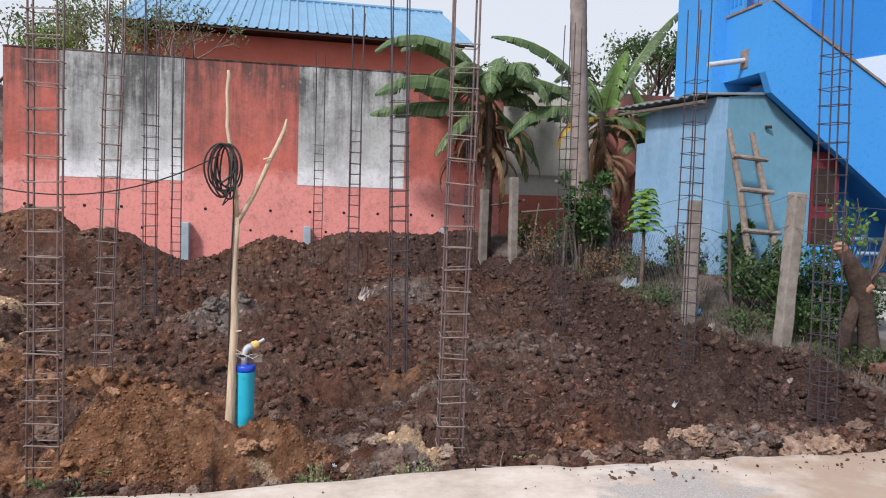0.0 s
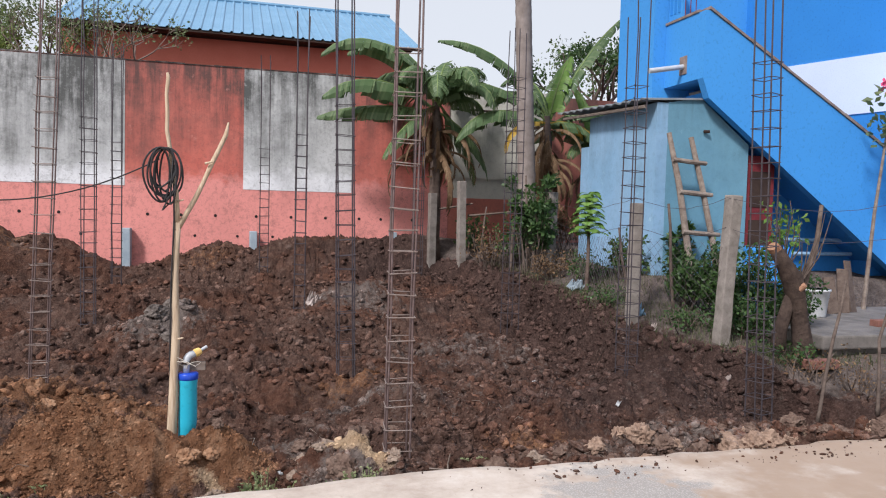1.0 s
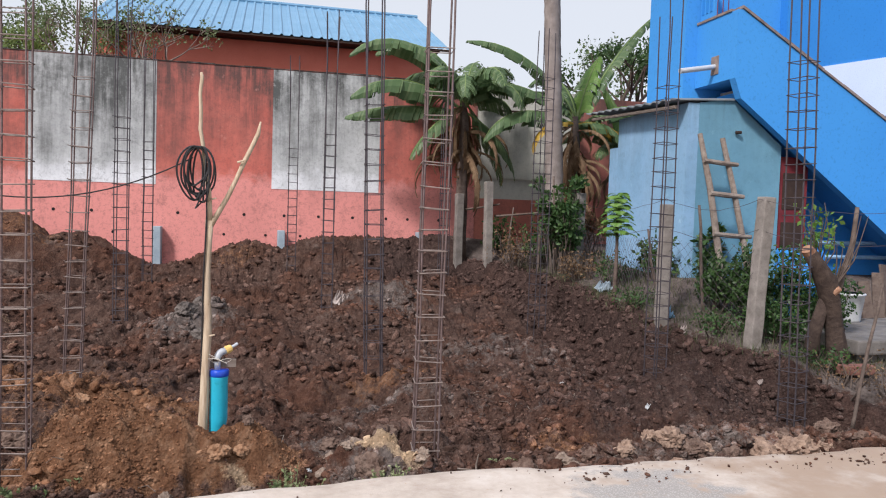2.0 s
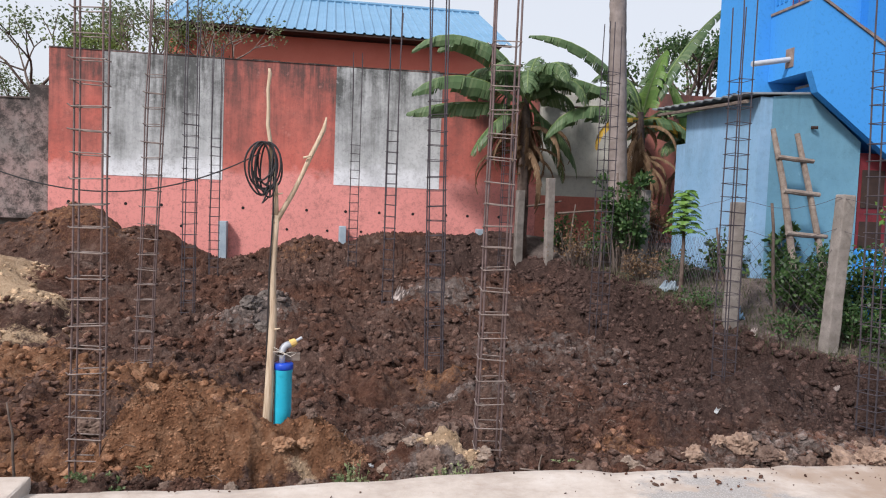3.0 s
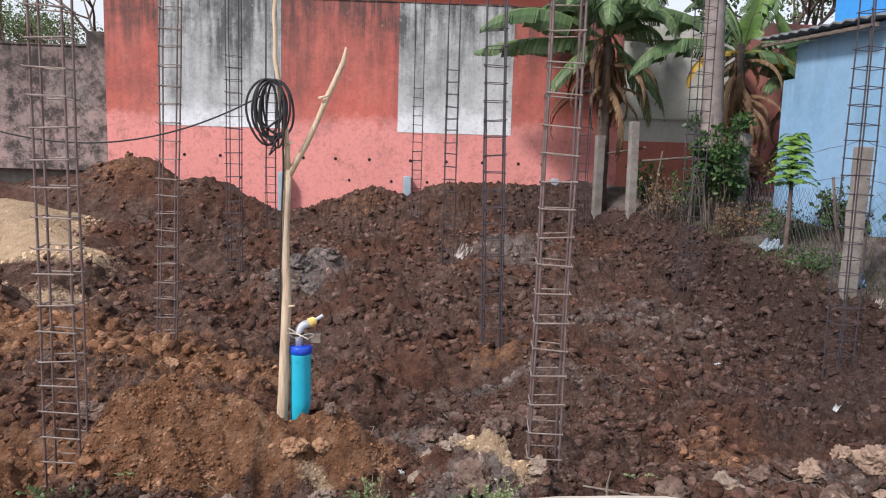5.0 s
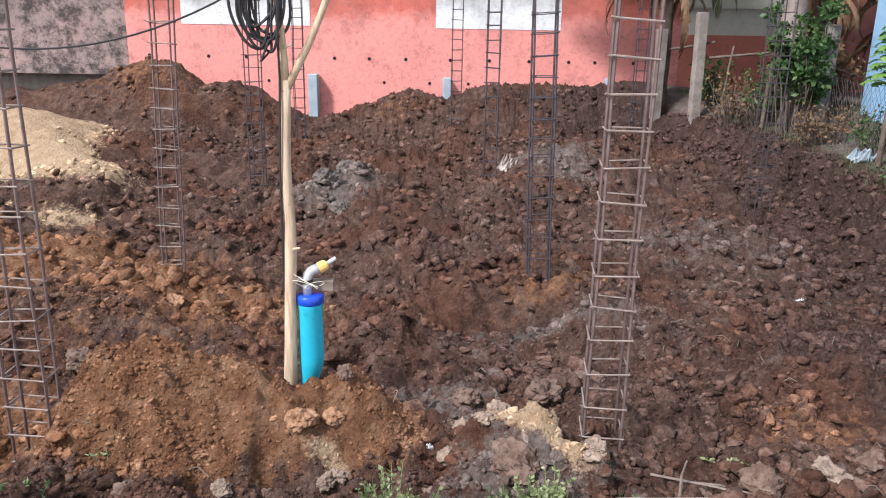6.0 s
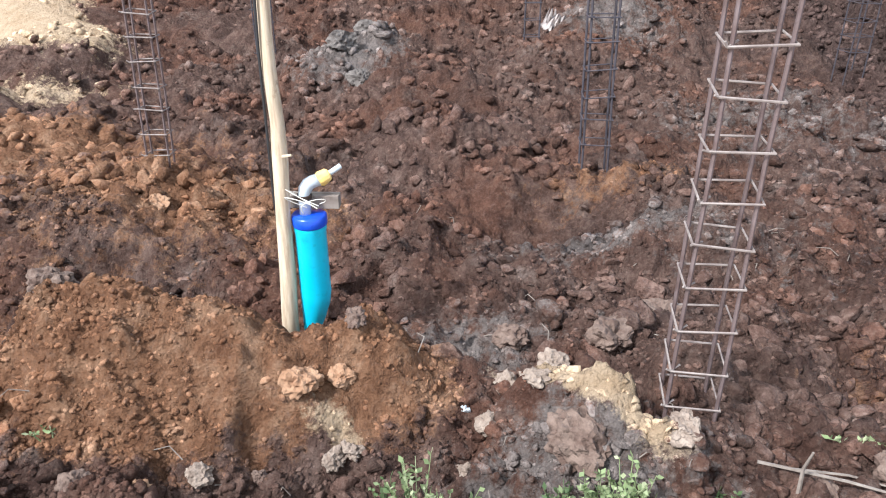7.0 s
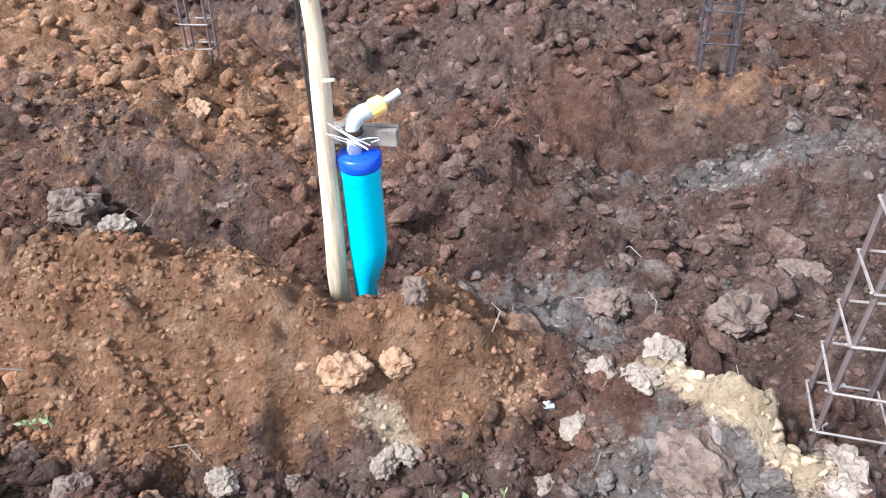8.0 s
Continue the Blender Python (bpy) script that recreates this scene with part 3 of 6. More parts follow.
scatter("far_clods", clod_places(20000, -7, 4.4, 6.6, 13.9, 0.010, 0.075, 3.4), SMALL, "lumps of dark brown clay across the dug plot")
scatter("heap_clods", clod_places(1700, 1.6, 4.8, 5.0, 7.2, 0.010, 0.050, 2.6), LARGE, "lumps of dark brown clay on the heap by the cages")
scatter("heap_crumbs", clod_places(16000, 1.5, 4.8, 4.75, 8.4, 0.005, 0.024, 2.4), SMALL, "crumbs of dark brown clay on the heap by the cages")
scatter("roadside_rubble", clod_places(1700, 1.3, 5.8, 4.72, 5.35, 0.012, 0.065, 1.8), LARGE, "pale lumps of clay and rubble along the road edge")

by = 5.9 + 7.2 * npr.rand(5000)
bank_spots = np.stack([bank_line(by) + npr.uniform(-0.5, 0.12, 5000), by, 0.008 + 0.06 * npr.rand(5000) ** 3.2], 1)
scatter("bank_clods", bank_spots, SMALL, "dark moist clods of clay on the cut bank")

road_stones = np.concatenate([clod_places(230, 1.8, 5.4, 4.35, 4.74, 0.003, 0.018, 2.8), clod_places(90, -1.6, 2.4, 4.3, 4.62, 0.003, 0.010, 2.0)])
scatter("road_crumbs", road_stones, SMALL, "crumbs of brown clay strewn over the road edge", 0.098)


# ---- road ----
def road_edge(x):
    return 4.53 + 0.04 * float(lattice(np.array([x]), np.array([0.0]), 0.7, 41)[0]) + 0.04 * float(lattice(np.array([x]), np.array([3.0]), 0.16, 42)[0]) + (0.0 if x < 0 else 0.12 * min(x, 1.4))


def build_road():
    xs = np.concatenate([[-200, -60, -20, -8], np.arange(-4, 7, 0.05), [8, 20, 60, 200]])
    verts, faces = [], []
    for x in xs:
        e = road_edge(x) if -4.1 < x < 7.1 else road_edge(np.clip(x, -4, 7))
        e = max(e, 3.8)
        for y, z in ((e - 0.02, -0.12), (e, 0.03), (e - 0.02, 0.08), (e - 0.1, 0.095), (e - 1.0, 0.10), (-3.2, 0.10), (-3.25, -0.13)):
            verts.append((x, y, z))
    for i in range(len(xs) - 1):
        for j in range(6):
            a = i * 7 + j
            faces.append((a, a + 1, a + 8, a + 7))
    tagged(raw("road", verts, faces, ROAD), "pale dusty concrete village road with a crumbling edge", "road", kind="structure")


build_road()


# ---- boundary wall ----
WALL_Y, WALL_TOP = 14.62, 4.10


def compound_wall():
    bm = block(-4.76, 4.12, WALL_Y, WALL_Y + 0.25, 0.0, WALL_TOP)
    wall = tagged(part("wall_north", bm, PINK), "tall pink rendered wall streaked black by rain, with whitewashed panels", "wall", kind="structure")
    for x0, x1, z0, z1 in ((-3.86, -1.80, 1.915, WALL_TOP - 0.01), (0.21, 2.20, 1.91, WALL_TOP - 0.01)):
        part("painted_panel", block(x0, x1, WALL_Y - 0.006, WALL_Y + 0.05, z0, z1), WHITE_PANEL, wall, "whitewashed panel gone grey with rain streaks")
    # weep holes, two rows
    xs = [-4.42, -3.46, -2.85, -1.42, -0.86, -0.27, 0.45, 1.08, 1.72, 2.36, 2.78, 3.4]
    for x in xs:
        part("weep_hole", bar([(x, WALL_Y - 0.004, 1.42), (x, WALL_Y + 0.02, 1.42)], 0.028, 10), DARK, wall)
    for x in (-2.5, -1.75, -0.62, 0.12, 0.75, 1.4, 3.1):
        part("weep_hole", bar([(x, WALL_Y - 0.004, 1.05), (x, WALL_Y + 0.02, 1.05)], 0.026, 10), DARK, wall)
    for i in range(18):
        x0 = -4.76 + 8.88 * i / 18
        part("coping", block(x0, x0 + 8.88 / 18 - 0.004, WALL_Y - 0.012, WALL_Y + 0.262, WALL_TOP, WALL_TOP + rnd.uniform(0.012, 0.035)), GREY_WALL, wall)
    bm = block(4.12, 6.2, WALL_Y + 0.02, WALL_Y + 0.25, 0.0, 4.06)
    cream = tagged(part("wall_cream", bm, CREAM), "cream rendered wall with grey stains behind the plants", "wall", kind="structure")
    part("ledge", block(4.14, 6.18, WALL_Y - 0.015, WALL_Y + 0.03, 2.28, 2.33), CREAM, cream)
    part("lower_band", block(4.125, 6.19, WALL_Y + 0.008, WALL_Y + 0.03, 0.3, 1.88), SALMON, cream, "maroon painted lower band")
    part("bracket_pipe", bar([(4.2, WALL_Y - 0.03, 3.62), (5.0, WALL_Y - 0.03, 3.62)], 0.02), TIMBER_AND_SHADE, cream, "dark rusted pipe")
    bm = block(6.2, 14.0, WALL_Y + 0.01, WALL_Y + 0.25, 0.0, 4.0)
    tagged(part("wall_salmon", bm, SALMON), "faded salmon red rendered wall behind the outhouse", "wall", kind="structure")
    bm = block(-16.0, -4.77, WALL_Y + 0.12, WALL_Y + 0.35, 1.22, 3.2)
    left = tagged(part("wall_west", bm, GREY_WALL), "old grey wall blackened with mould and flaking pink paint", "wall", kind="structure")
    part("plinth_beam", block(-16.0, -4.77, WALL_Y + 0.03, WALL_Y + 0.40, 1.10, 1.26), GREY_WALL, left)
    part("footing", block(-16.0, -4.77, WALL_Y + 0.25, WALL_Y + 0.5, 0.2, 1.12), CONCRETE, left)
    for i in range(22):
        x0 = -16 + i * 0.51
        part("coping", block(x0, x0 + 0.5, WALL_Y + 0.1, WALL_Y + 0.37, 3.2, 3.2 + rnd.uniform(0.01, 0.05)), GREY_WALL, left)
    part("end_pier", block(-5.1, -4.78, WALL_Y + 0.08, WALL_Y + 0.2, 1.25, 3.45, 0.01), GREY_WALL, left)


compound_wall()


def cement_pier(x, z0, z1, w):
    ob = thing("cement_pier", "short blue grey cement pier standing against the pink wall", "pier", "piers at the wall", (x, WALL_Y - 0.12, z0))
    bm = block(-w / 2, w / 2, -0.1, 0.1, -0.4, z1 - z0, 0.012)
    for v in bm.verts:
        v.co.x += 0.02 * noise.noise(v.co * 4)
    part("pier", bm, PIER, ob)


cement_pier(-1.75, 0.45, 1.17, 0.14)
cement_pier(0.40, 0.7, 1.15, 0.13)
cement_pier(3.0, 0.8, 1.18, 0.12)


# ---- house behind the wall ----
def red_house():
    ob = thing("red_house", "red plastered house with a blue ribbed metal roof behind the wall", "house", at=(0, 17, 0))
    x0, x1 = -3.55, 4.10
    wall = bmesh.new()
    box(wall, x0 + 0.15, x1 - 0.25, 0.5, 7.4, 0.3, 5.25)
    part("wall", wall, HOUSE_RED, ob)
    # dark band added as the shadow line at the wall head
    part("wall", prism(bmesh.new(), [(x0 + 0.16, 5.2), (x1 - 0.26, 5.2), (x1 - 0.26, 5.25), (x0 + 0.16, 5.25)], 0.45, 7.45), TIMBER_AND_SHADE, ob, "dark strip for the shadow line under the eave")
    # gable triangles
    for x in (x0 + 0.2, x1 - 0.45):
        bm = bmesh.new()
        v = [bm.verts.new(p) for p in ((x, 0.5, 5.24), (x, 7.4, 5.24), (x, 3.95, 6.72))]
        w = [bm.verts.new(p.co + Vector((0.18, 0, 0))) for p in v]
        bm.faces.new(v)
        bm.faces.new(w[::-1])
        for i in range(3):
            bm.faces.new((v[i], w[i], w[(i + 1) % 3], v[(i + 1) % 3]))
        part("gable", bm, HOUSE_RED, ob)
    # ribbed roof sheets: each one a panel with raised ribs
    n = 36
    run, rise = 3.95, 3.95 * math.tan(math.radians(23))
    wsheet = (x1 - x0) / n
    for side in (0, 1):
        for i in range(n):
            bm = bmesh.new()
            prof = ((0, 0), (0.06, 0.0), (0.085, 0.032), (0.115, 0.032), (0.14, 0.0), (wsheet, 0.0))
            rows = []
            for t in (0, 1):
                yy = t * run if side == 0 else 2 * run - t * run
                rows.append([bm.verts.new((x0 + i * wsheet + px, yy, 5.27 + t * rise + pz)) for px, pz in prof])
            for a in range(5):
                bm.faces.new((rows[0][a], rows[0][a + 1], rows[1][a + 1], rows[1][a]))
            r = bmesh.ops.extrude_face_region(bm, geom=bm.faces[:])
            bmesh.ops.translate(bm, vec=(0, 0, -0.006), verts=[g for g in r["geom"] if isinstance(g, bmesh.types.BMVert)])
            part("roof_sheet", bm, ROOF_BLUE, ob)
    part("ridge_cap", bar([(x0, run, 5.29 + rise), (x1, run, 5.29 + rise)], 0.06, 8), ROOF_BLUE, ob)
    # thin dark strips stand in for the overhang's shadow
    part("eave_shadow_strip", block(x0, x1, 0.02, 0.05, 5.215, 5.262), TIMBER_AND_SHADE, ob)
    part("eave_shadow_strip", block(x0 + 0.1, x1 - 0.2, 0.052, 0.5, 5.225, 5.25), TIMBER_AND_SHADE, ob)


red_house()


# ---- blue house with stair ----
def blue_house():
    ob = thing("blue_house", "bright blue painted two-storey house with an outside stair", "house")
    X, Y = 5.80, 8.85
    part("wall", block(5.62, 16, 9.75, 10.72, 0.4, 9.0), BLUE, ob)
    # wall behind the stair: shade painted in with the darker blue
    part("wall", block(7.1, 16, 9.60, 9.76, 0.4, 9.0), BLUE_DEEP_SHADED, ob, "blue stair wall, darkened for the shade behind the stair")
    part("wall", block(9.9, 16, 6.0, 9.62, 0.4, 9.0), BLUE, ob)
    # pale painted band across the stair wall
    bm = prism(bmesh.new(), [(7.5, 3.76), (9.88, 4.245), (9.88, 3.335), (8.3, 3.11)], 9.585, 9.61)
    part("painted_band", bm, PALE_BAND, ob, "pale blue painted band")
    bm = bmesh.new()
    v = [(4.245, 9.58), (4.9, 6.05), (3.4, 6.05), (3.335, 9.58)]
    a = [bm.verts.new((9.885, y, z)) for z, y in v]
    b = [bm.verts.new((9.91, y, z)) for z, y in v]
    bm.faces.new(a)
    for i in range(4):
        bm.faces.new((a[i], b[i], b[(i + 1) % 4], a[(i + 1) % 4]))
    part("painted_band", bm, PALE_BAND, ob)
    # landing: side parapet, floor slab in the blue with shade in its colour
    part("landing_parapet", block(X, X + 0.12, Y + 0.121, 9.745, 3.38, 4.23), BLUE, ob)
    part("landing_slab", block(X + 0.121, 7.1, Y + 0.122, 9.74, 3.38, 3.50), BLUE_DEEP_SHADED, ob)
    part("coping", block(X - 0.015, X + 0.135, Y + 0.125, 9.74, 4.23, 4.265, 0.006), COPING, ob)
    # stair side: sloping parapet with a worn coping
    s1, s2 = -0.562, -0.707
    x1 = 10.2
    out = [(X + 0.10, 3.13), (X + 0.001, 3.38), (X + 0.001, 4.229), (X + 0.08, 4.229), (x1, 4.229 + s1 * (x1 - X - 0.08)), (x1, 3.18 + s2 * (x1 - X))]
    part("stair_parapet", prism(bmesh.new(), out, Y, Y + 0.12), BLUE, ob)
    n = 14
    for i in range(n):
        xa, xb = X + 0.06 + (x1 - X - 0.06) * i / n, X + 0.06 + (x1 - X - 0.06) * (i + 1) / n - 0.004
        za, zb = 4.232 + s1 * (xa - X - 0.08), 4.232 + s1 * (xb - X - 0.08)
        h = rnd.uniform(0.028, 0.045)
        part("coping", prism(bmesh.new(), [(xa, za), (xb, zb), (xb, zb + h), (xa, za + h)], Y - 0.02, Y + 0.14), COPING, ob)
    # flight: waist slab, its underside shade in the colour, and steps behind the parapet
    out = [(X + 0.25, 3.13), (X + 0.25, 3.26), (x1, 3.33 + s2 * (x1 - X - 0.13)), (x1, 3.20 + s2 * (x1 - X - 0.13))]
    part("stair_slab", prism(bmesh.new(), out, Y + 0.121, 9.59), BLUE_DEEP_SHADED, ob, "blue stair soffit, with shade put into its colour")
    for i in range(16):
        xa = X + 0.3 + i * 0.25
        z = 3.33 + s2 * (xa - X - 0.13)
        part("step", block(xa, xa + 0.25, Y + 0.122, 9.588, z - 0.1, z + 0.10), CONCRETE, ob)
    # spout
    part("spout", bar([(5.83, 9.29, 3.60), (5.26, 9.24, 3.49)], 0.034, 14), PVC_WHITE, ob, "white plastic drain spout")
    bm = block(X - 0.012, X + 0.01, 9.21, 9.37, 3.49, 3.73, 0.005)
    part("spout_patch", bm, COPING, ob, "rough cement patch")
    # railing on the landing
    rail = part("railing", bar([(X + 0.06, Y + 0.2, 4.95), (X + 0.06, 9.74, 4.95)], 0.018), TIMBER_AND_SHADE, ob, "dark iron railing")
    for i in range(5):
        y = Y + 0.3 + 0.12 * i
        part("baluster", bar([(X + 0.06, y, 4.26), (X + 0.06, y, 4.95)], 0.006, 6), DOOR_RED, rail)
    grille = part("grille_block", block(X + 0.03, X + 0.1, 9.42, 9.73, 4.268, 4.93, 0.004), BLUE, ob, "blue cement grille")
    # grille slots: raised darker strips stand in for their inner shade
    for i in range(3):
        y = 9.46 + 0.09 * i
        part("slot", block(X + 0.024, X + 0.036, y, y + 0.05, 4.36, 4.84), BLUE_DEEP_SHADED, grille)
    part("wall", block(9.0, 9.9, 9.3, 9.59, 0.4, 1.6), BLUE_DEEP_SHADED, ob)
    # drain pipes under the stair
    for z in (1.12, 1.32):
        part("pipe", bar([(6.9, 9.4, z), (8.8, 9.4, z + 0.01)], 0.028, 8), SHED_BLUE, ob)


blue_house()


def outhouse():
    ob = thing("outhouse", "small pale blue limewashed outhouse with a tin roof", "shed")
    x, y0, y1 = 5.27, 9.02, 10.88
    part("wall", block(x, x + 0.16, y0, y1, 0.3, 3.06), SHED_BLUE, ob)
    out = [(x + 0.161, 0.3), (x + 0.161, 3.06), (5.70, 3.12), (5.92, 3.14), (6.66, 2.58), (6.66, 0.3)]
    # front wall: teal limewash with the stair's shade painted in
    part("wall", prism(bmesh.new(), out, y0, y0 + 0.14), SHED_TEAL_SHADED, ob, "teal limewashed wall under the stair, with shade put into its colour")
    part("wall", block(x + 0.161, 7.2, y1 - 0.15, y1, 0.3, 3.06), SHED_BLUE, ob)
    part("low_wall", block(x + 0.1, x + 0.5, y1 + 0.001, 11.35, 0.3, 2.66), SHED_BLUE, ob)
    part("roof_edge", block(x + 0.17, 5.64, y0 + 0.002, y0 + 0.138, 3.055, 3.075), SHED_BLUE, ob)
    # corrugated roof
    bm = bmesh.new()
    rows = []
    n = 34
    for k in range(n + 1):
        yy = 8.99 + (11.62 - 8.99) * k / n
        zz = 3.09 + 0.13 * k / n + 0.016 * math.sin(k * math.pi / 1.5)
        rows.append([bm.verts.new((xx, yy, zz + (xx - 5.05) * 0.06)) for xx in (5.06, 5.6, 6.4)])
    for a, b in zip(rows, rows[1:]):
        for j in range(2):
            bm.faces.new((a[j], a[j + 1], b[j + 1], b[j]))
    r = bmesh.ops.extrude_face_region(bm, geom=bm.faces[:])
    bmesh.ops.translate(bm, vec=(0, 0, -0.02), verts=[g for g in r["geom"] if isinstance(g, bmesh.types.BMVert)])
    bmesh.ops.recalc_face_normals(bm, faces=bm.faces)
    part("tin_roof", bm, SHEET, ob, "rusting corrugated tin roof")
    part("roof_timber", bar([(5.12, 11.5, 3.12), (5.12, 9.06, 3.0)], 0.025, 6), STICK, ob)
    door = part("door", block(6.68, 7.12, 9.06, 9.10, 0.5, 2.45), DOOR_RED, ob, "dark red wooden door")
    for z in (1.35, 2.0):
        part("door_panel", block(6.74, 7.06, 9.05, 9.062, z - 0.24, z + 0.24, 0.005), TIMBER_AND_SHADE, door)
    part("bracket", bar([(5.95, 9.0, 2.72), (6.02, 8.97, 2.72)], 0.02, 6), TIMBER_AND_SHADE, ob)


outhouse()


# ---- reinforcement cages ----
def rebar_column(x, y, z0, wx=0.15, wy=0.15, lean=(0, 0), mat=STEEL, turn=0.0, tops=(4.05, 4.0, 4.1, 4.05), tie_top=2.62, dark=False):
    ob = thing("rebar_column", ("dark" if dark else "rust brown") + " steel reinforcement cage of four bars with wired stirrups", "rebar column", "column cages on the plot", (x, y, z0))
    ob.rotation_euler = (radians(lean[1]), radians(lean[0]), radians(turn))
    cs = ((-wx / 2, -wy / 2), (wx / 2, -wy / 2), (wx / 2, wy / 2), (-wx / 2, wy / 2))
    for (cx, cy), top in zip(cs, tops):
        n = 7
        pts = [(cx + rnd.uniform(-0.006, 0.006), cy + rnd.uniform(-0.006, 0.006), -0.25 + (top - z0 + 0.25) * k / n) for k in range(n + 1)]
        pts[-1] = (pts[-1][0] + rnd.uniform(-0.02, 0.02), pts[-1][1], pts[-1][2])
        part("main_bar", bar(pts, 0.0068, 6), mat, ob)
    z = 0.03
    while z < tie_top - z0:
        g = 0.0105
        tx, ty = rnd.uniform(-0.006, 0.006), rnd.uniform(-0.004, 0.004)
        ring = [(sx * (wx / 2 + g), sy * (wy / 2 + g), z + sx * tx + sy * ty) for sx, sy in ((-1, -1), (1, -1), (1, 1), (-1, 1), (-1, -1))]
        h = rnd.uniform(0.006, 0.02)
        ring = [(ring[0][0] + 0.03, ring[0][1] + 0.03, z + 0.004)] + ring + [(ring[0][0] - h, ring[0][1] - 0.004, z + 0.006)]
        part("stirrup", bar(ring, 0.0039, 5), STEEL_DARK if dark else STEEL_TIE, ob)
        z += 0.137 + rnd.uniform(-0.014, 0.014)
    return ob


rebar_column(-1.24, 5.16, -0.12, 0.155, 0.10)
rebar_column(1.145, 5.25, -0.12, lean=(0.35, 0), turn=-6)
rebar_column(4.35, 5.78, -0.05, tie_top=2.9, lean=(-2, 0), turn=20, dark=True, mat=STEEL_DARK)
rebar_column(-1.42, 7.25, 0.12, 0.125, 0.08, lean=(1.6, 0))
rebar_column(1.12, 7.45, 0.16, 0.15, 0.13, lean=(-1.2, 0), dark=True, mat=STEEL_DARK)
rebar_column(4.0, 7.35, 0.0, turn=8, tie_top=2.95, dark=True, mat=STEEL_DARK, tops=(4.05, 4.2, 3.62, 3.6))
rebar_column(-1.57, 10.15, 0.12, 0.14, 0.14, dark=True, mat=STEEL_DARK)
rebar_column(0.90, 10.15, 0.14, 0.13, 0.05, dark=True, mat=STEEL_DARK)
rebar_column(3.72, 10.0, 0.20, 0.17, 0.17, turn=10, tie_top=3.45, dark=True, mat=STEEL_DARK)
rebar_column(-1.70, 13.1, 0.42, 0.14, 0.08, dark=True, mat=STEEL_DARK)
rebar_column(0.55, 13.25, 0.45, 0.14, 0.03, dark=True, mat=STEEL_DARK, tops=(4.0, 4.1, 4.0, 4.1))
rebar_column(3.1, 12.9, 0.5, 0.15, 0.14, dark=True, mat=STEEL_DARK)


# ---- borewell pipe and pole ----
def borewell():
    ob = thing("borewell_pipe", "bright cyan plastic borewell casing with a dark blue cap", "pipe", at=(-0.165, 5.63, 0.03))
    bm = bmesh.new()
    prof = ((-0.30, 0.030, -0.028), (0.0, 0.036, -0.022), (0.05, 0.045, -0.013), (0.11, 0.055, -0.003), (0.15, 0.058, 0), (0.40, 0.057, 0), (0.405, 0.059, 0), (0.43, 0.060, 0), (0.452, 0.060, 0))
    tube(bm, [(dx, 0, z) for z, r, dx in prof], [r for z, r, dx in prof], 32)
    part("casing", bm, CASING, ob, smooth=True)
    bm = bmesh.new()
    tube(bm, [(0, 0, 0.425), (0, 0, 0.43), (0, 0, 0.462), (0, 0, 0.468)], [0.060, 0.0635, 0.0635, 0.058], 32)
    part("cap", bm, CAP_BLUE, ob, "dark blue plastic cap", smooth=True)
    bm = bmesh.new()
    el = [(-0.012, 0, 0.46), (-0.012, 0, 0.54)] + [(-0.012 + 0.045 - 0.045 * math.cos(a), 0.02 * math.sin(a), 0.54 + 0.045 * math.sin(a)) for a in (0.4, 0.8, 1.2)] + [(0.045, 0.03, 0.588)]
    tube(bm, el, [0.021, 0.021, 0.024, 0.024, 0.023, 0.022], 18)
    elbow = part("elbow_pipe", bm, PVC_WHITE, ob, "grey white plastic elbow", smooth=True)
    part("yellow_joint", bar([(0.036, 0.024, 0.584), (0.045, 0.03, 0.589), (0.068, 0.045, 0.60), (0.072, 0.048, 0.602)], [0.023, 0.027, 0.024, 0.018], 12, 0.06), YELLOW, elbow, "yellow taped joint")
    part("nipple", bar([(0.07, 0.046, 0.601), (0.11, 0.075, 0.622)], 0.010, 12), PVC_WHITE, elbow)
    part("collar", bar([(-0.012, 0, 0.525), (-0.012, 0, 0.54)], 0.028, 16), TIMBER_AND_SHADE, elbow)
    # wooden clamp across the pipe
    for dy in (0.036, 0.060):
        bm = block(-0.11, 0.105, dy - 0.010, dy + 0.010, 0.475, 0.525, 0.003)
        part("clamp_board", bm, STICK, ob, "grey weathered wooden clamp")
    for k in range(4):
        a, lift = rnd.uniform(0, 6.28), rnd.uniform(0.5, 1.0)
        pts = []
        for i in range(13):
            u = i / 12
            pts.append((0.10 * math.sin(math.pi * u) * math.cos(a + u * 1.5) + 0.05 * u, 0.05 * math.sin(a + 2 * u) - 0.03, 0.50 + 0.07 * math.sin(math.pi * u) * lift + 0.02 * u))
        part("twine", bar(pts, 0.0015, 5), ROPE, ob, "pale twine binding")


borewell()


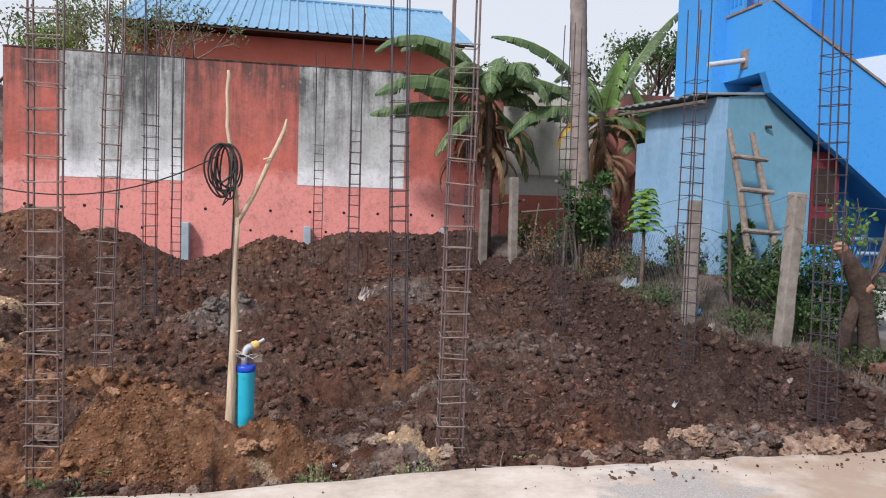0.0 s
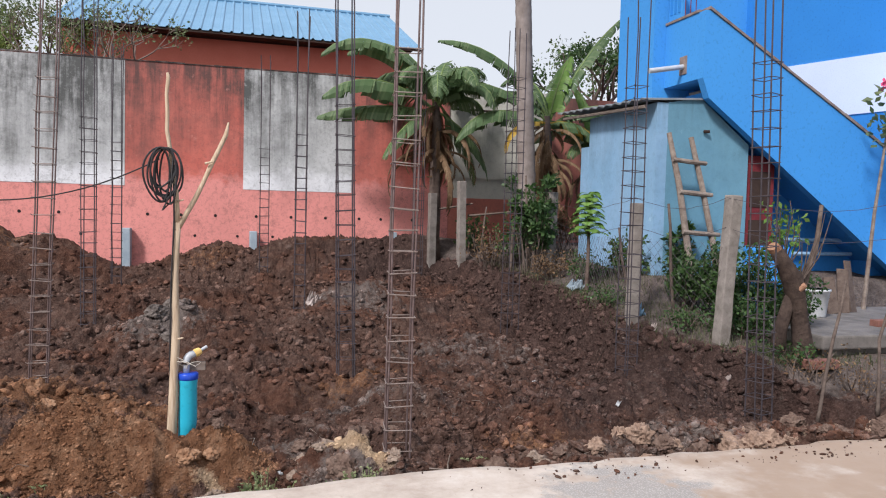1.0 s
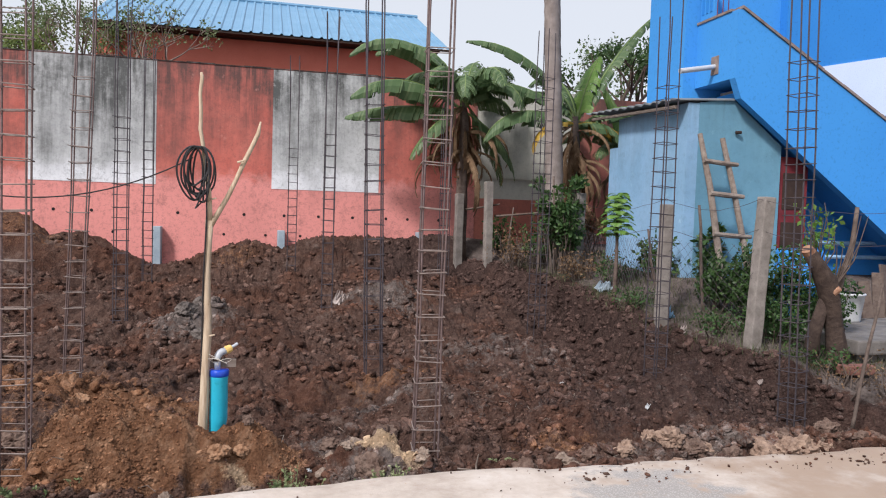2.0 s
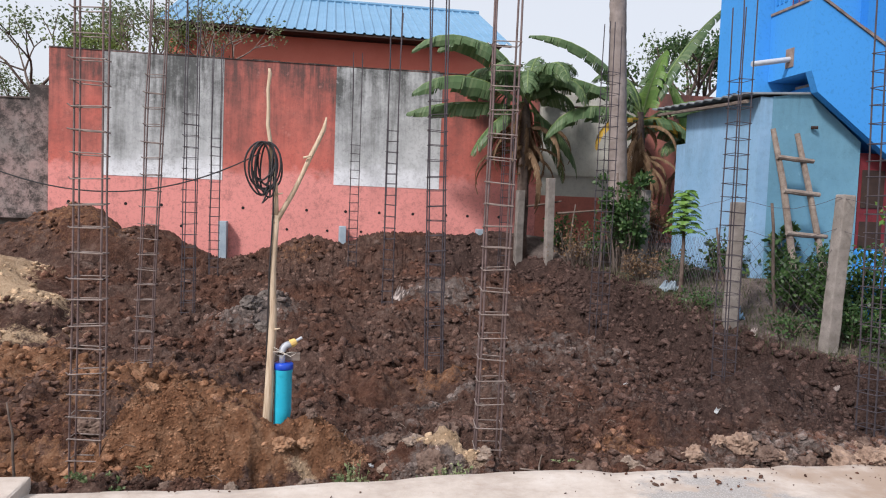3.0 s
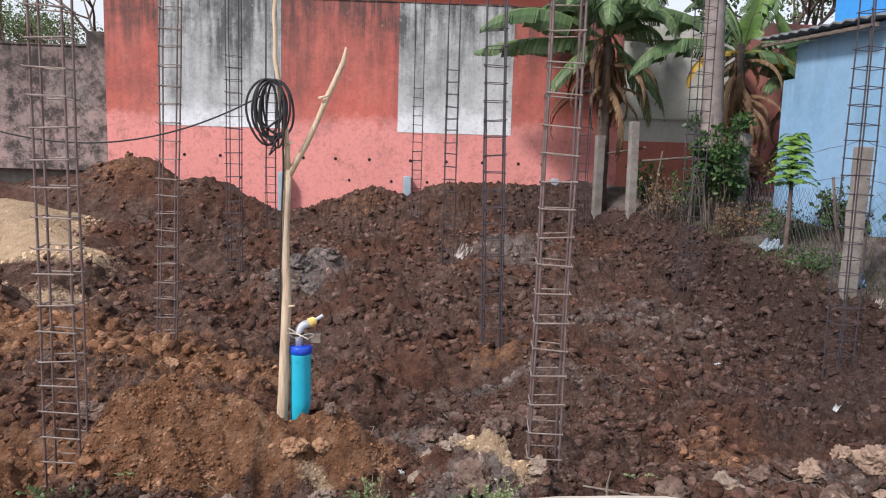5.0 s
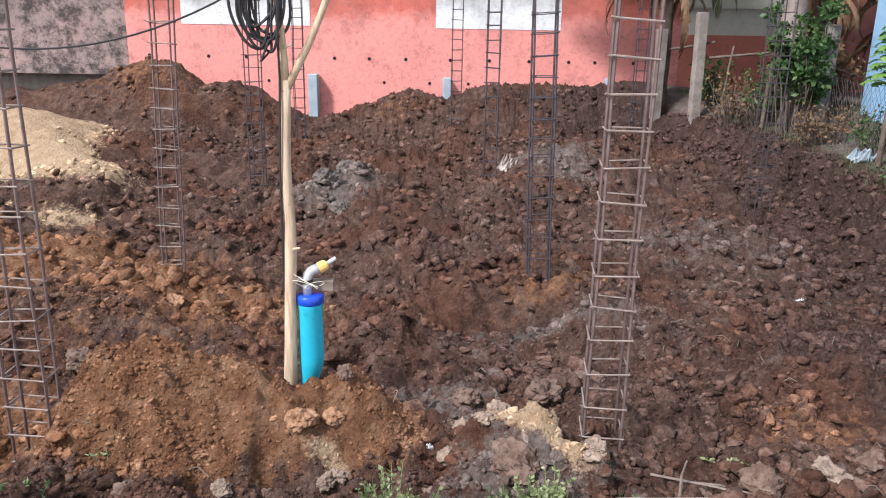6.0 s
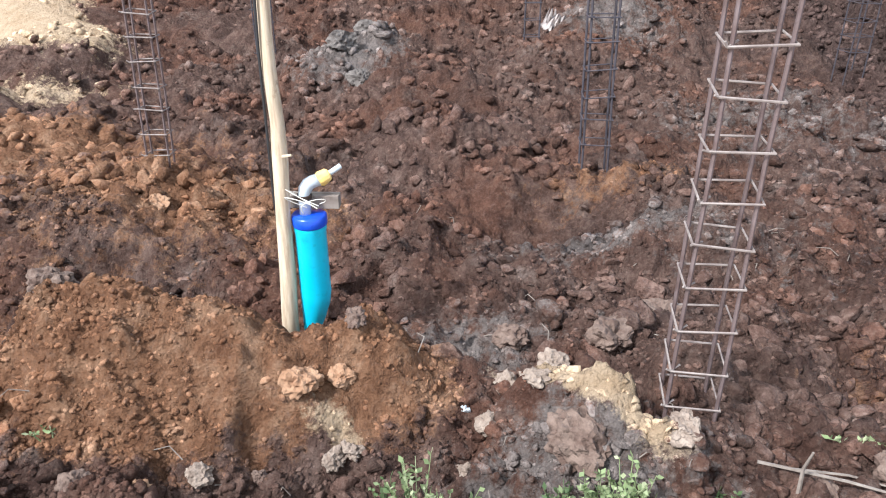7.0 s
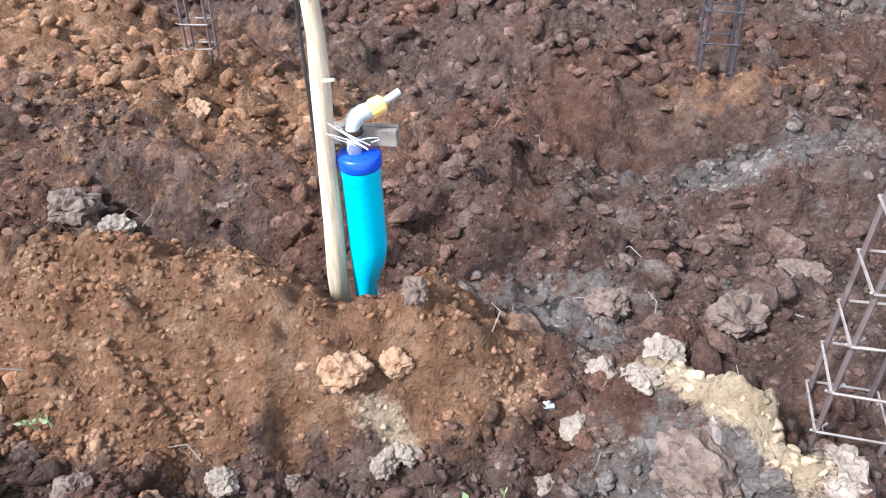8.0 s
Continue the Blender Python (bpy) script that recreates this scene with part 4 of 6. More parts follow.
def forked_pole():
    ob = thing("forked_pole", "peeled pale wooden pole with a forked top standing by the casing", "pole", at=(-0.262, 5.595, 0.0))
    pts = [(0.0, -0.01, -0.1), (0, -0.01, 0.08), (0.008, 0, 0.28), (0.012, 0.005, 0.51), (0.02, 0.01, 0.70), (0.022, 0.015, 0.84), (0.014, 0.015, 1.0), (0.012, 0.02, 1.13), (0.018, 0.02, 1.3), (0.022, 0.02, 1.47)]
    part("trunk", bar(pts, [0.031, 0.031, 0.030, 0.027, 0.028, 0.024, 0.023, 0.022, 0.022, 0.026], 12, 0.04), POLE, ob, smooth=True)
    pts = [(0.02, 0.02, 1.42), (0.02, 0.02, 1.55), (0.015, 0.02, 1.67), (-0.005, 0.02, 1.78), (-0.02, 0.02, 1.92), (-0.042, 0.02, 2.05), (-0.04, 0.02, 2.16), (-0.046, 0.02, 2.28), (-0.036, 0.02, 2.38), (-0.042, 0.02, 2.41)]
    part("branch", bar(pts, [0.024, 0.018, 0.016, 0.015, 0.0135, 0.0125, 0.012, 0.011, 0.0125, 0.008], 10, 0.06), POLE, ob, smooth=True)
    pts = [(0.025, 0.02, 1.43), (0.07, 0.02, 1.51), (0.13, 0.02, 1.62), (0.18, 0.02, 1.73), (0.23, 0.02, 1.85), (0.28, 0.02, 1.96), (0.315, 0.02, 2.04), (0.33, 0.02, 2.12)]
    part("branch", bar(pts, [0.020, 0.0155, 0.016, 0.014, 0.0155, 0.014, 0.0145, 0.005], 10, 0.07), POLE, ob, smooth=True)
    for z, dx in ((0.72, 0.035), (1.6, 0.03), (1.85, 0.21)):
        part("twig_stub", bar([(dx - 0.02, 0, z), (dx + 0.035, -0.02, z + 0.015)], [0.008, 0.004], 6), POLE, ob)


forked_pole()


def hose_coil():
    ob = thing("hose_coil", "coil of black plastic hose hung on the forked pole", "hose", at=(-0.31, 5.555, 1.785))
    for k in range(9):
        w, h = rnd.uniform(0.045, 0.115), rnd.uniform(0.11, 0.185)
        dx, dy, tw = rnd.uniform(-0.025, 0.03), rnd.uniform(-0.05, 0.03), rnd.uniform(-0.9, 0.9)
        pts = []
        for i in range(29):
            a = 2 * math.pi * i / 28
            x = w * math.sin(a)
            pts.append((dx + x * math.cos(tw), dy + x * math.sin(tw) * 0.6, 0.15 - h + h * math.cos(a) + 0.012 * math.sin(2 * a + k) * (1 - math.cos(a))))
        part("loop", bar(pts, 0.0062, 6), BLACK, ob)
    pts = [(0.05, 0.0, 0.10), (0.04, -0.01, -0.05), (0.035, -0.01, -0.19), (-0.01, -0.02, -0.24), (0.03, -0.02, -0.15)]
    part("loose_end", bar(pts, 0.0062, 6), BLACK, ob)
    part("loose_end", bar([(0.05, 0.03, 0.05), (0.055, 0.03, -0.3), (0.04, 0.035, -0.7), (0.035, 0.04, -1.2), (0.045, 0.045, -1.7)], 0.0055, 6), BLACK, ob)


hose_coil()


def slack_cable():
    ob = thing("slack_cable", "thin dark cable sagging from the hose coil across the plot", "cable", at=(-0.34, 5.555, 1.865))
    pts = []
    for i in range(33):
        x = -2.66 * i / 32
        pts.append((x, -0.05 * i / 32, 0.309 * (x + 0.96) ** 2 - 0.285))
    part("cable", bar(pts, 0.0045, 5), BLACK, ob)


slack_cable()
post = thing("cable_post", "rough wooden post that holds up the slack cable", "post", at=(-3.0, 5.5, -0.1))
part("post", bar([(0, 0, -0.2), (0.01, 0, 1.2), (0, 0, 2.62)], [0.045, 0.04, 0.032], 10, 0.06), POLE, post)


# ---- fence posts, stakes and wires ----
def concrete_post(x, y, z0, z1, w=0.12, lean=(0, 0)):
    ob = thing("fence_post", "weathered grey concrete fence post", "post", "fence posts along the bank", (x, y, z0))
    ob.rotation_euler = (radians(lean[1]), radians(lean[0]), radians(rnd.uniform(-8, 8)))
    bm = block(-w / 2, w / 2, -w / 2, w / 2, -0.3, z1 - z0, 0.012)
    bmesh.ops.subdivide_edges(bm, edges=[e for e in bm.edges if abs(e.verts[0].co.z - e.verts[1].co.z) > 0.3], cuts=8)
    for v in bm.verts:
        v.co += Vector((noise.noise(v.co * 5 + Vector((x, y, 0))), noise.noise(v.co * 5 + Vector((y, x, 3))), 0)) * 0.010
    part("post", bm, CONCRETE, ob)
    return ob


POSTS = [(4.85, 6.99, 0.28, 1.83, 0.125, (3.2, 0)), (4.38, 7.93, 0.26, 1.74, 0.12, (0.6, 0)), (4.90, 11.39, 0.32, 1.95, 0.14, (0.8, 0)),
         (3.85, 12.75, 0.6, 2.13, 0.13, (-1.0, 0)), (3.46, 13.3, 0.7, 1.92, 0.13, (0, 0))]
for p in POSTS:
    concrete_post(*p)


def stake(pts, r, label="rough dry wooden stake in the bank"):
    ob = thing("stake", label, "stake", "stakes along the bank", pts[0])
    o = Vector(pts[0])
    ps = [Vector(p) - o for p in pts]
    full = [ps[0] + (ps[0] - ps[1]) * 0.15]
    for a, b in zip(ps, ps[1:]):
        full += [a, (a + b) / 2 + Vector((rnd.uniform(-1, 1), rnd.uniform(-1, 1), 0)) * 0.012]
    full.append(ps[-1])
    n = len(full)
    part("stick", bar(full, [r * (1 - 0.45 * i / n) for i in range(n)], 8, 0.1), BRANCH, ob, smooth=True)


stake([(5.0, 8.05, 0.45), (4.95, 8.1, 1.2), (4.9, 8.1, 1.75)], 0.024)
stake([(4.95, 8.9, 0.5), (4.78, 8.9, 1.05), (4.72, 8.9, 1.45)], 0.022)
stake([(4.85, 5.65, 0.0), (5.0, 5.7, 0.6), (5.15, 5.75, 1.1)], 0.017)
stake([(5.35, 5.55, 0.05), (5.38, 5.6, 0.6), (5.55, 5.65, 0.95)], 0.017)
stake([(5.75, 5.45, 0.1), (5.82, 5.5, 0.7), (5.75, 5.52, 1.1)], 0.017)
stake([(5.5, 6.6, 1.0), (5.62, 6.62, 1.35), (5.66, 6.62, 1.75)], 0.03)
stake([(5.6, 5.3, 0.9), (5.5, 5.35, 1.2), (5.42, 5.35, 1.42)], 0.016)
stake([(4.35, 11.7, 0.55), (4.38, 11.7, 1.2), (4.45, 11.7, 1.9)], 0.03)
stake([(4.6, 11.5, 0.55), (4.58, 11.5, 1.2), (4.5, 11.5, 2.2)], 0.026)
stake([(4.1, 12.5, 0.7), (4.15, 12.5, 1.2), (4.2, 12.5, 1.7)], 0.02)
stake([(4.05, 12.7, 1.55), (4.5, 12.1, 1.62), (4.9, 11.42, 1.85)], 0.022, "dark branch tied along the fence")
stake([(3.62, 13.3, 1.65), (3.85, 13.0, 1.7), (4.03, 12.75, 1.75)], 0.022, "dark branch tied along the fence")


def wire_fence():
    ob = thing("wire_fence", "sagging rusty chain-link wire between fence posts", "fence")
    spans = [((4.93, 11.39), (4.38, 7.93)), ((4.38, 7.93), (4.85, 6.99)), ((4.85, 6.99), (5.8, 5.6))]
    for span, ((xa, ya), (xb, yb)) in enumerate(spans):
        L = math.hypot(xb - xa, yb - ya)
        for h in (0.95, 1.25):
            pts = [(xa + (xb - xa) * u, ya + (yb - ya) * u, 0.55 + h - 0.12 * math.sin(math.pi * u) + rnd.uniform(-0.01, 0.01)) for u in [i / 10 for i in range(11)]]
            part("strand", bar(pts, 0.0028, 4), STEEL_DARK, ob)
        if span == 2:
            continue
        bm = bmesh.new()
        n = int(L / 0.10)
        for s in (1, -1):
            for i in range(-7, n + 7):
                pts = []
                for k in range(9):
                    u = (i + s * k * 0.9) * 0.10 / L
                    if 0 <= u <= 1:
                        pts.append((xa + (xb - xa) * u + rnd.uniform(-0.012, 0.012), ya + (yb - ya) * u, 0.60 + k * 0.1 - 0.08 * math.sin(math.pi * u) + rnd.uniform(-0.012, 0.012)))
                if len(pts) > 2:
                    tube(bm, pts, 0.0016, 3, False)
        part("netting", bm, STEEL_DARK, ob)


wire_fence()


def ladder():
    ob = thing("ladder", "rough wooden ladder of branches leaning on the outhouse", "ladder", at=(5.5, 8.75, 0.6))
    part("rail", bar([(0.10, -0.25, -0.3), (0.05, -0.1, 0.6), (-0.03, 0.02, 1.4), (-0.13, 0.14, 2.06)], [0.045, 0.042, 0.038, 0.032], 10, 0.08), STICK, ob)
    part("rail", bar([(0.50, -0.25, -0.3), (0.43, -0.1, 0.6), (0.30, 0.02, 1.4), (0.19, 0.14, 2.02)], [0.045, 0.040, 0.036, 0.034], 10, 0.08), STICK, ob)
    for z, x0, x1, y in ((0.80, -0.03, 0.50, -0.10), (1.30, -0.05, 0.42, -0.03), (1.70, -0.12, 0.36, 0.04)):
        part("rung", bar([(x0, y, z + 0.02), ((x0 + x1) / 2, y, z), (x1, y, z - 0.01)], [0.028, 0.032, 0.026], 8, 0.1), STICK, ob)


ladder()


# ---- plants ----
MIDRIB = simple("pale_midrib", (0.13, 0.19, 0.06), (0.19, 0.25, 0.09), 6, 0.6)


def banana_leaf(parent, base, az, rise, length, width, droop, material, label="", tatter=0.5, name="leaf"):
    """A long leaf: stalk and midrib arching outwards, with a blade torn into strips on each side."""
    d = Vector((math.sin(az), math.cos(az), 0))
    side = Vector((d.y, -d.x, 0))
    n = 60
    mid, p, a = [], Vector(base), rise
    step = length / n
    for i in range(n + 1):
        mid.append(p.copy())
        p = p + (d * math.cos(a) + Vector((0, 0, math.sin(a)))) * step
        a -= droop * (0.4 + 1.2 * i / n) / n * 0.72
    verts, faces = [], []
    for s in (1, -1):
        hang, torn, trim = 0.75 + 0.4 * tatter * rnd.random(), 0, 1.0
        for i in range(5, n):
            u = i / n
            w = width * math.sin(math.pi * min(1, 0.10 + 0.90 * u) ** 0.8) ** 0.55 * (0.25 if u < 0.14 else 1) * trim
            hang = min(1.5, max(0.15, hang + rnd.uniform(-0.05, 0.05)))
            torn -= 1
            gap = 0.0
            if torn < 0 and rnd.random() < 0.30 * tatter:
                gap, torn, trim = rnd.uniform(0.3, 0.8), 2, rnd.uniform(0.88, 1.04)
                hang = 0.5 + 0.8 * rnd.random() * tatter
            t = mid[i + 1] - mid[i]
            sweep = t.normalized() * w * 0.42
            def out(q, f):
                return q + side * s * w * f * math.cos(hang * f) + sweep * f - Vector((0, 0, w * f * math.sin(hang * f) - 0.05 * w * math.sin(math.pi * f)))
            k = len(verts)
            for f in (0.0, 0.4, 0.75, 1.0):
                verts += [out(mid[i], f), out(mid[i + 1] - t * gap * f * f, f)]
            faces += [(k + 2 * j, k + 2 * j + 1, k + 2 * j + 3, k + 2 * j + 2) for j in range(3)]
    leaf = raw(name, [v[:] for v in verts], faces, material, parent, label)
    thick = 0.007 if material == LEAF_DRY else 0.020
    bm = bmesh.new()
    tube(bm, mid[::6] + [mid[-1] + Vector((0, 0, -0.01))], [thick * (1 - 0.85 * i / (n / 6 + 1)) + 0.003 for i in range(len(mid[::6]) + 1)], 5)
    part("midrib", bm, material if material in (LEAF_DRY, LEAF_YELLOW) else MIDRIB, leaf)
    return leaf


def banana_plant(x, y, z0, h, leaves, label, dry=14):
    ob = thing("banana_plant", label, "banana plant", "banana plants by the wall", (x, y, z0))
    pts = [(rnd.uniform(-0.03, 0.03), rnd.uniform(-0.03, 0.03), -0.2 + (h + 0.2) * i / 6) for i in range(7)]
    part("stem", bar(pts, [0.12, 0.115, 0.11, 0.10, 0.09, 0.08, 0.06], 12, 0.08), BARK, ob, "dry brown sheathed stem", smooth=True)
    for az, rise, L, w, droop, mat in leaves:
        banana_leaf(ob, (0, 0, h - rnd.uniform(0.0, 0.25)), radians(az), radians(rise), L, w, droop, mat, tatter=0.8)
    for i in range(dry):
        az = rnd.uniform(0, 6.28)
        banana_leaf(ob, (0.05 * math.sin(az), 0.05 * math.cos(az), h - rnd.uniform(0.1, 1.0)), az, radians(rnd.uniform(-70, 10)), rnd.uniform(0.6, 1.5), rnd.uniform(0.05, 0.11), 3.0, LEAF_DRY, "", 1.0, "dry_leaf")
    return ob


banana_plant(3.55, 13.5, 0.85, 2.75, [
    (-95, 66, 2.7, 0.36, 2.9, LEAF_BANANA), (-100, 34, 2.3, 0.42, 2.0, LEAF_BANANA), (-85, 8, 2.15, 0.36, 0.8, LEAF_BANANA), (-75, 78, 2.3, 0.36, 3.0, LEAF_BANANA),
    (95, 66, 1.6, 0.34, 3.9, LEAF_BANANA), (105, 40, 1.3, 0.32, 4.2, LEAF_BANANA), (-105, -30, 1.5, 0.30, 0.9, LEAF_BANANA), (60, 76, 1.8, 0.32, 3.0, LEAF_BANANA),
    (-60, 60, 1.5, 0.34, 4.0, LEAF_BANANA), (110, -30, 1.6, 0.30, 1.4, LEAF_BANANA), (-40, 55, 1.9, 0.32, 3.0, LEAF_BANANA), (80, -45, 1.7, 0.28, 1.0, LEAF_BANANA),
    (165, 62, 1.7, 0.34, 3.4, LEAF_BANANA), (195, 48, 1.5, 0.36, 3.4, LEAF_BANANA), (140, 50, 1.6, 0.34, 3.6, LEAF_BANANA), (-140, 52, 1.7, 0.36, 2.8, LEAF_BANANA), (30, 80, 1.5, 0.3, 2.2, LEAF_BANANA)],
    "broad-leaved banana plant with torn green leaves beside the wall", 44)
banana_plant(5.45, 12.9, 0.6, 2.75, [
    (-78, 58, 2.5, 0.28, 1.6, LEAF_BANANA), (-88, 40, 2.1, 0.26, 1.6, LEAF_BANANA), (-95, 25, 2.0, 0.36, 2.3, LEAF_BANANA), (75, 60, 3.0, 0.24, 0.6, LEAF_BANANA),
    (88, 40, 2.2, 0.34, 2.5, LEAF_BANANA), (60, 74, 1.5, 0.32, 0.6, LEAF_BRIGHT), (100, 20, 1.3, 0.28, 3.6, LEAF_BANANA), (-30, 78, 1.6, 0.26, 3.0, LEAF_BANANA),
    (-60, 68, 1.5, 0.28, 3.2, LEAF_BANANA), (95, 15, 1.4, 0.26, 3.2, LEAF_YELLOW), (-100, 10, 1.2, 0.18, 2.8, LEAF_YELLOW), (20, 55, 1.8, 0.28, 2.6, LEAF_BANANA), (40, 66, 2.2, 0.28, 1.5, LEAF_BANANA)],
    "tall banana plant with torn fronds and some yellow leaves", 34)
banana_plant(6.75, 13.4, 0.6, 2.3, [
    (-20, 75, 1.6, 0.26, 0.8, LEAF_BRIGHT), (40, 60, 1.5, 0.27, 1.8, LEAF_BRIGHT), (90, 40, 1.5, 0.28, 2.2, LEAF_BANANA), (-80, 45, 1.5, 0.28, 2.6, LEAF_BANANA),
    (-120, 30, 1.2, 0.26, 2.6, LEAF_BANANA), (150, 40, 1.3, 0.26, 2.8, LEAF_BANANA), (-60, 60, 1.6, 0.26, 2.0, LEAF_BANANA)],
    "young banana plant with fresh green leaves behind the outhouse", 12)


def coconut_trunk():
    ob = thing("coconut_palm", "tall grey ringed coconut palm trunk rising out of sight", "palm", at=(4.78, 11.95, 0.5))
    pts, rad = [], []
    n = 90
    for i in range(n + 1):
        z = -0.2 + 9.2 * i / n
        pts.append((-0.045 * z, 0.02 * z, z))
        rad.append((0.15 - 0.0045 * z + 0.06 * math.exp(-z * 1.6)) * (1.03 if i % 2 else 0.985) * (1 + 0.03 * noise.noise((0, 0, z * 3))))
    part("trunk", bar(pts, rad, 16, 0.02), PALM_BARK, ob, smooth=True)
    for k in range(9):
        az = k * 0.7
        leaf_d = Vector((math.sin(az), math.cos(az), 0))
        bm = bmesh.new()
        mid = [Vector((-0.4, 0.18, 8.95)) + leaf_d * 3.2 * u + Vector((0, 0, 1.0 * u - 2.6 * u * u)) for u in [i / 16 for i in range(17)]]
        tube(bm, mid, [0.03 * (1 - 0.8 * i / 16) for i in range(17)], 5)
        sd = Vector((leaf_d.y, -leaf_d.x, 0))
        for i in range(2, 17):
            for s in (1, -1):
                for q in (0, 0.5):
                    b = mid[i] * (1 - q) + mid[i - 1] * q
                    tip = b + sd * s * 0.55 + leaf_d * 0.3 - Vector((0, 0, 0.35))
                    bm.faces.new([bm.verts.new(v) for v in (b, b + leaf_d * 0.05, tip)])
        part("frond", bm, LEAF_BANANA, ob)


coconut_trunk()


def leaf_cloud(clumps, count, size, flat=1.0):
    """Many small folded leaves round a set of (centre, radius) clumps."""
    pick = npr.randint(len(clumps), size=count)
    cen, rad = np.array([c for c, _ in clumps])[pick], np.array([r for _, r in clumps])[pick]

    def unit(v):
        return v / (np.linalg.norm(v, axis=1)[:, None] + 1e-6)

    p = cen + unit(npr.normal(size=(count, 3))) * (rad * npr.rand(count) ** 0.45)[:, None] * np.array([1, 1, flat])
    a = unit(npr.normal(size=(count, 3)))
    b = unit(np.cross(a, npr.normal(size=(count, 3))))
    s = (size * npr.uniform(0.6, 1.4, count))[:, None]
    v = np.stack([p, p + a * s * 0.5 + b * s * 0.28, p + a * s, p + a * s * 0.5 - b * s * 0.28], 1).reshape(-1, 3)
    k = np.arange(count) * 4
    f = np.concatenate([np.stack([k, k + 1, k + 2], 1), np.stack([k, k + 2, k + 3], 1)])
    return v.tolist(), f.tolist()


def branching(bm, p, d, length, r, depth, tips, spread=0.6, lift=0.1):
    """Limbs that fork again and again; the ends are gathered in tips."""
    pts, q = [p.copy()], p.copy()
    dd = d.copy()
    for i in range(4):
        dd = (dd + Vector((rnd.uniform(-1, 1), rnd.uniform(-1, 1), rnd.uniform(-0.6, 1) * lift * 4)) * 0.16).normalized()
        q = q + dd * length / 4
        pts.append(q.copy())
    tube(bm, pts, [r * (1 - 0.1 * i) for i in range(5)], 6, False)
    if depth == 0:
        tips.append((q[:], length * 0.6))
        return
    for _ in range(rnd.choice((2, 3, 3))):
        nd = (dd + Vector((rnd.uniform(-1, 1), rnd.uniform(-1, 1), rnd.uniform(-0.5, 0.9))) * spread).normalized()
        branching(bm, q, nd, length * rnd.uniform(0.6, 0.85), r * 0.6, depth - 1, tips, spread, lift)


def tree(x, y, z0, trunk, limb, depth, leaves, size, clump, label, mat=LEAF_TREE, r=0.12, name="tree", bark=BARK, group="", spread=0.75):
    ob = thing(name, label, "tree" if name == "tree" else name.replace("_", " "), group, (x, y, z0))
    bm, tips = bmesh.new(), []
    top = Vector((rnd.uniform(-0.1, 0.1), rnd.uniform(-0.1, 0.1), trunk))
    tube(bm, [Vector((0, 0, -0.2)), top * 0.5 + Vector((0.04, 0.02, 0)), top], [r * 1.3, r, r * 0.85], 8, False)
    for k in range(4):
        a = k * 1.57 + rnd.uniform(-0.5, 0.5)
        branching(bm, top, Vector((math.sin(a) * 0.8, math.cos(a) * 0.8, 0.8)).normalized(), limb, r * 0.55, depth, tips, spread)
    part("trunk", bm, bark, ob, smooth=True)
    v, f = leaf_cloud([(t, clump * rnd.uniform(0.7, 1.3)) for t, _ in tips], leaves, size)
    raw("crown", v, f, mat, ob)
    return ob


# trees beyond the walls
tree(-3.1, 15.7, 0.5, 3.1, 0.66, 3, 1000, 0.06, 0.2, "thin bare-branched tree with sparse leaves behind the wall", LEAF_TREE, 0.06, bark=STICK, spread=0.9)
tree(-2.0, 15.8, 0.5, 3.3, 0.62, 3, 900, 0.06, 0.2, "thin bare-branched tree with sparse leaves behind the wall", LEAF_TREE, 0.05, bark=STICK, spread=1.0)
tree(-4.6, 19.0, 0.5, 3.0, 1.0, 2, 2600, 0.08, 0.42, "leafy green tree behind the wall", LEAF_TREE, 0.1)
tree(-3.9, 17.5, 0.5, 2.8, 0.9, 2, 3200, 0.07, 0.34, "light green tree behind the wall", LEAF_LIME, 0.08)
tree(-7.6, 19.0, 0.5, 1.8, 1.0, 2, 4200, 0.065, 0.42, "dusty green tree beyond the old wall", LEAF_TREE, 0.1)
tree(-10.2, 20.5, 0.5, 1.9, 1.1, 2, 5000, 0.07, 0.5, "dusty green tree beyond the old wall", LEAF_TREE, 0.1)
tree(-13.6, 22.0, 0.5, 2.0, 1.3, 2, 5200, 0.075, 0.55, "dusty green tree beyond the old wall", LEAF_TREE, 0.12)
tree(-6.3, 18.0, 0.5, 3.2, 0.8, 2, 1000, 0.08, 0.32, "open thin-leaved tree beyond the old wall", LEAF_TREE, 0.07)
tree(6.0, 23.0, 0.5, 3.4, 1.0, 2, 700, 0.15, 0.5, "open leafy tree far behind the wall", LEAF_TREE, 0.12)
tree(9.9, 19.0, 0.5, 3.4, 1.1, 2, 1500, 0.09, 0.5, "open leafy tree behind the outhouse", LEAF_TREE, 0.12)
tree(8.2, 16.6, 0.5, 3.3, 0.8, 2, 2200, 0.10, 0.36, "dense dark green tree behind the outhouse", LEAF_BUSH, 0.1)


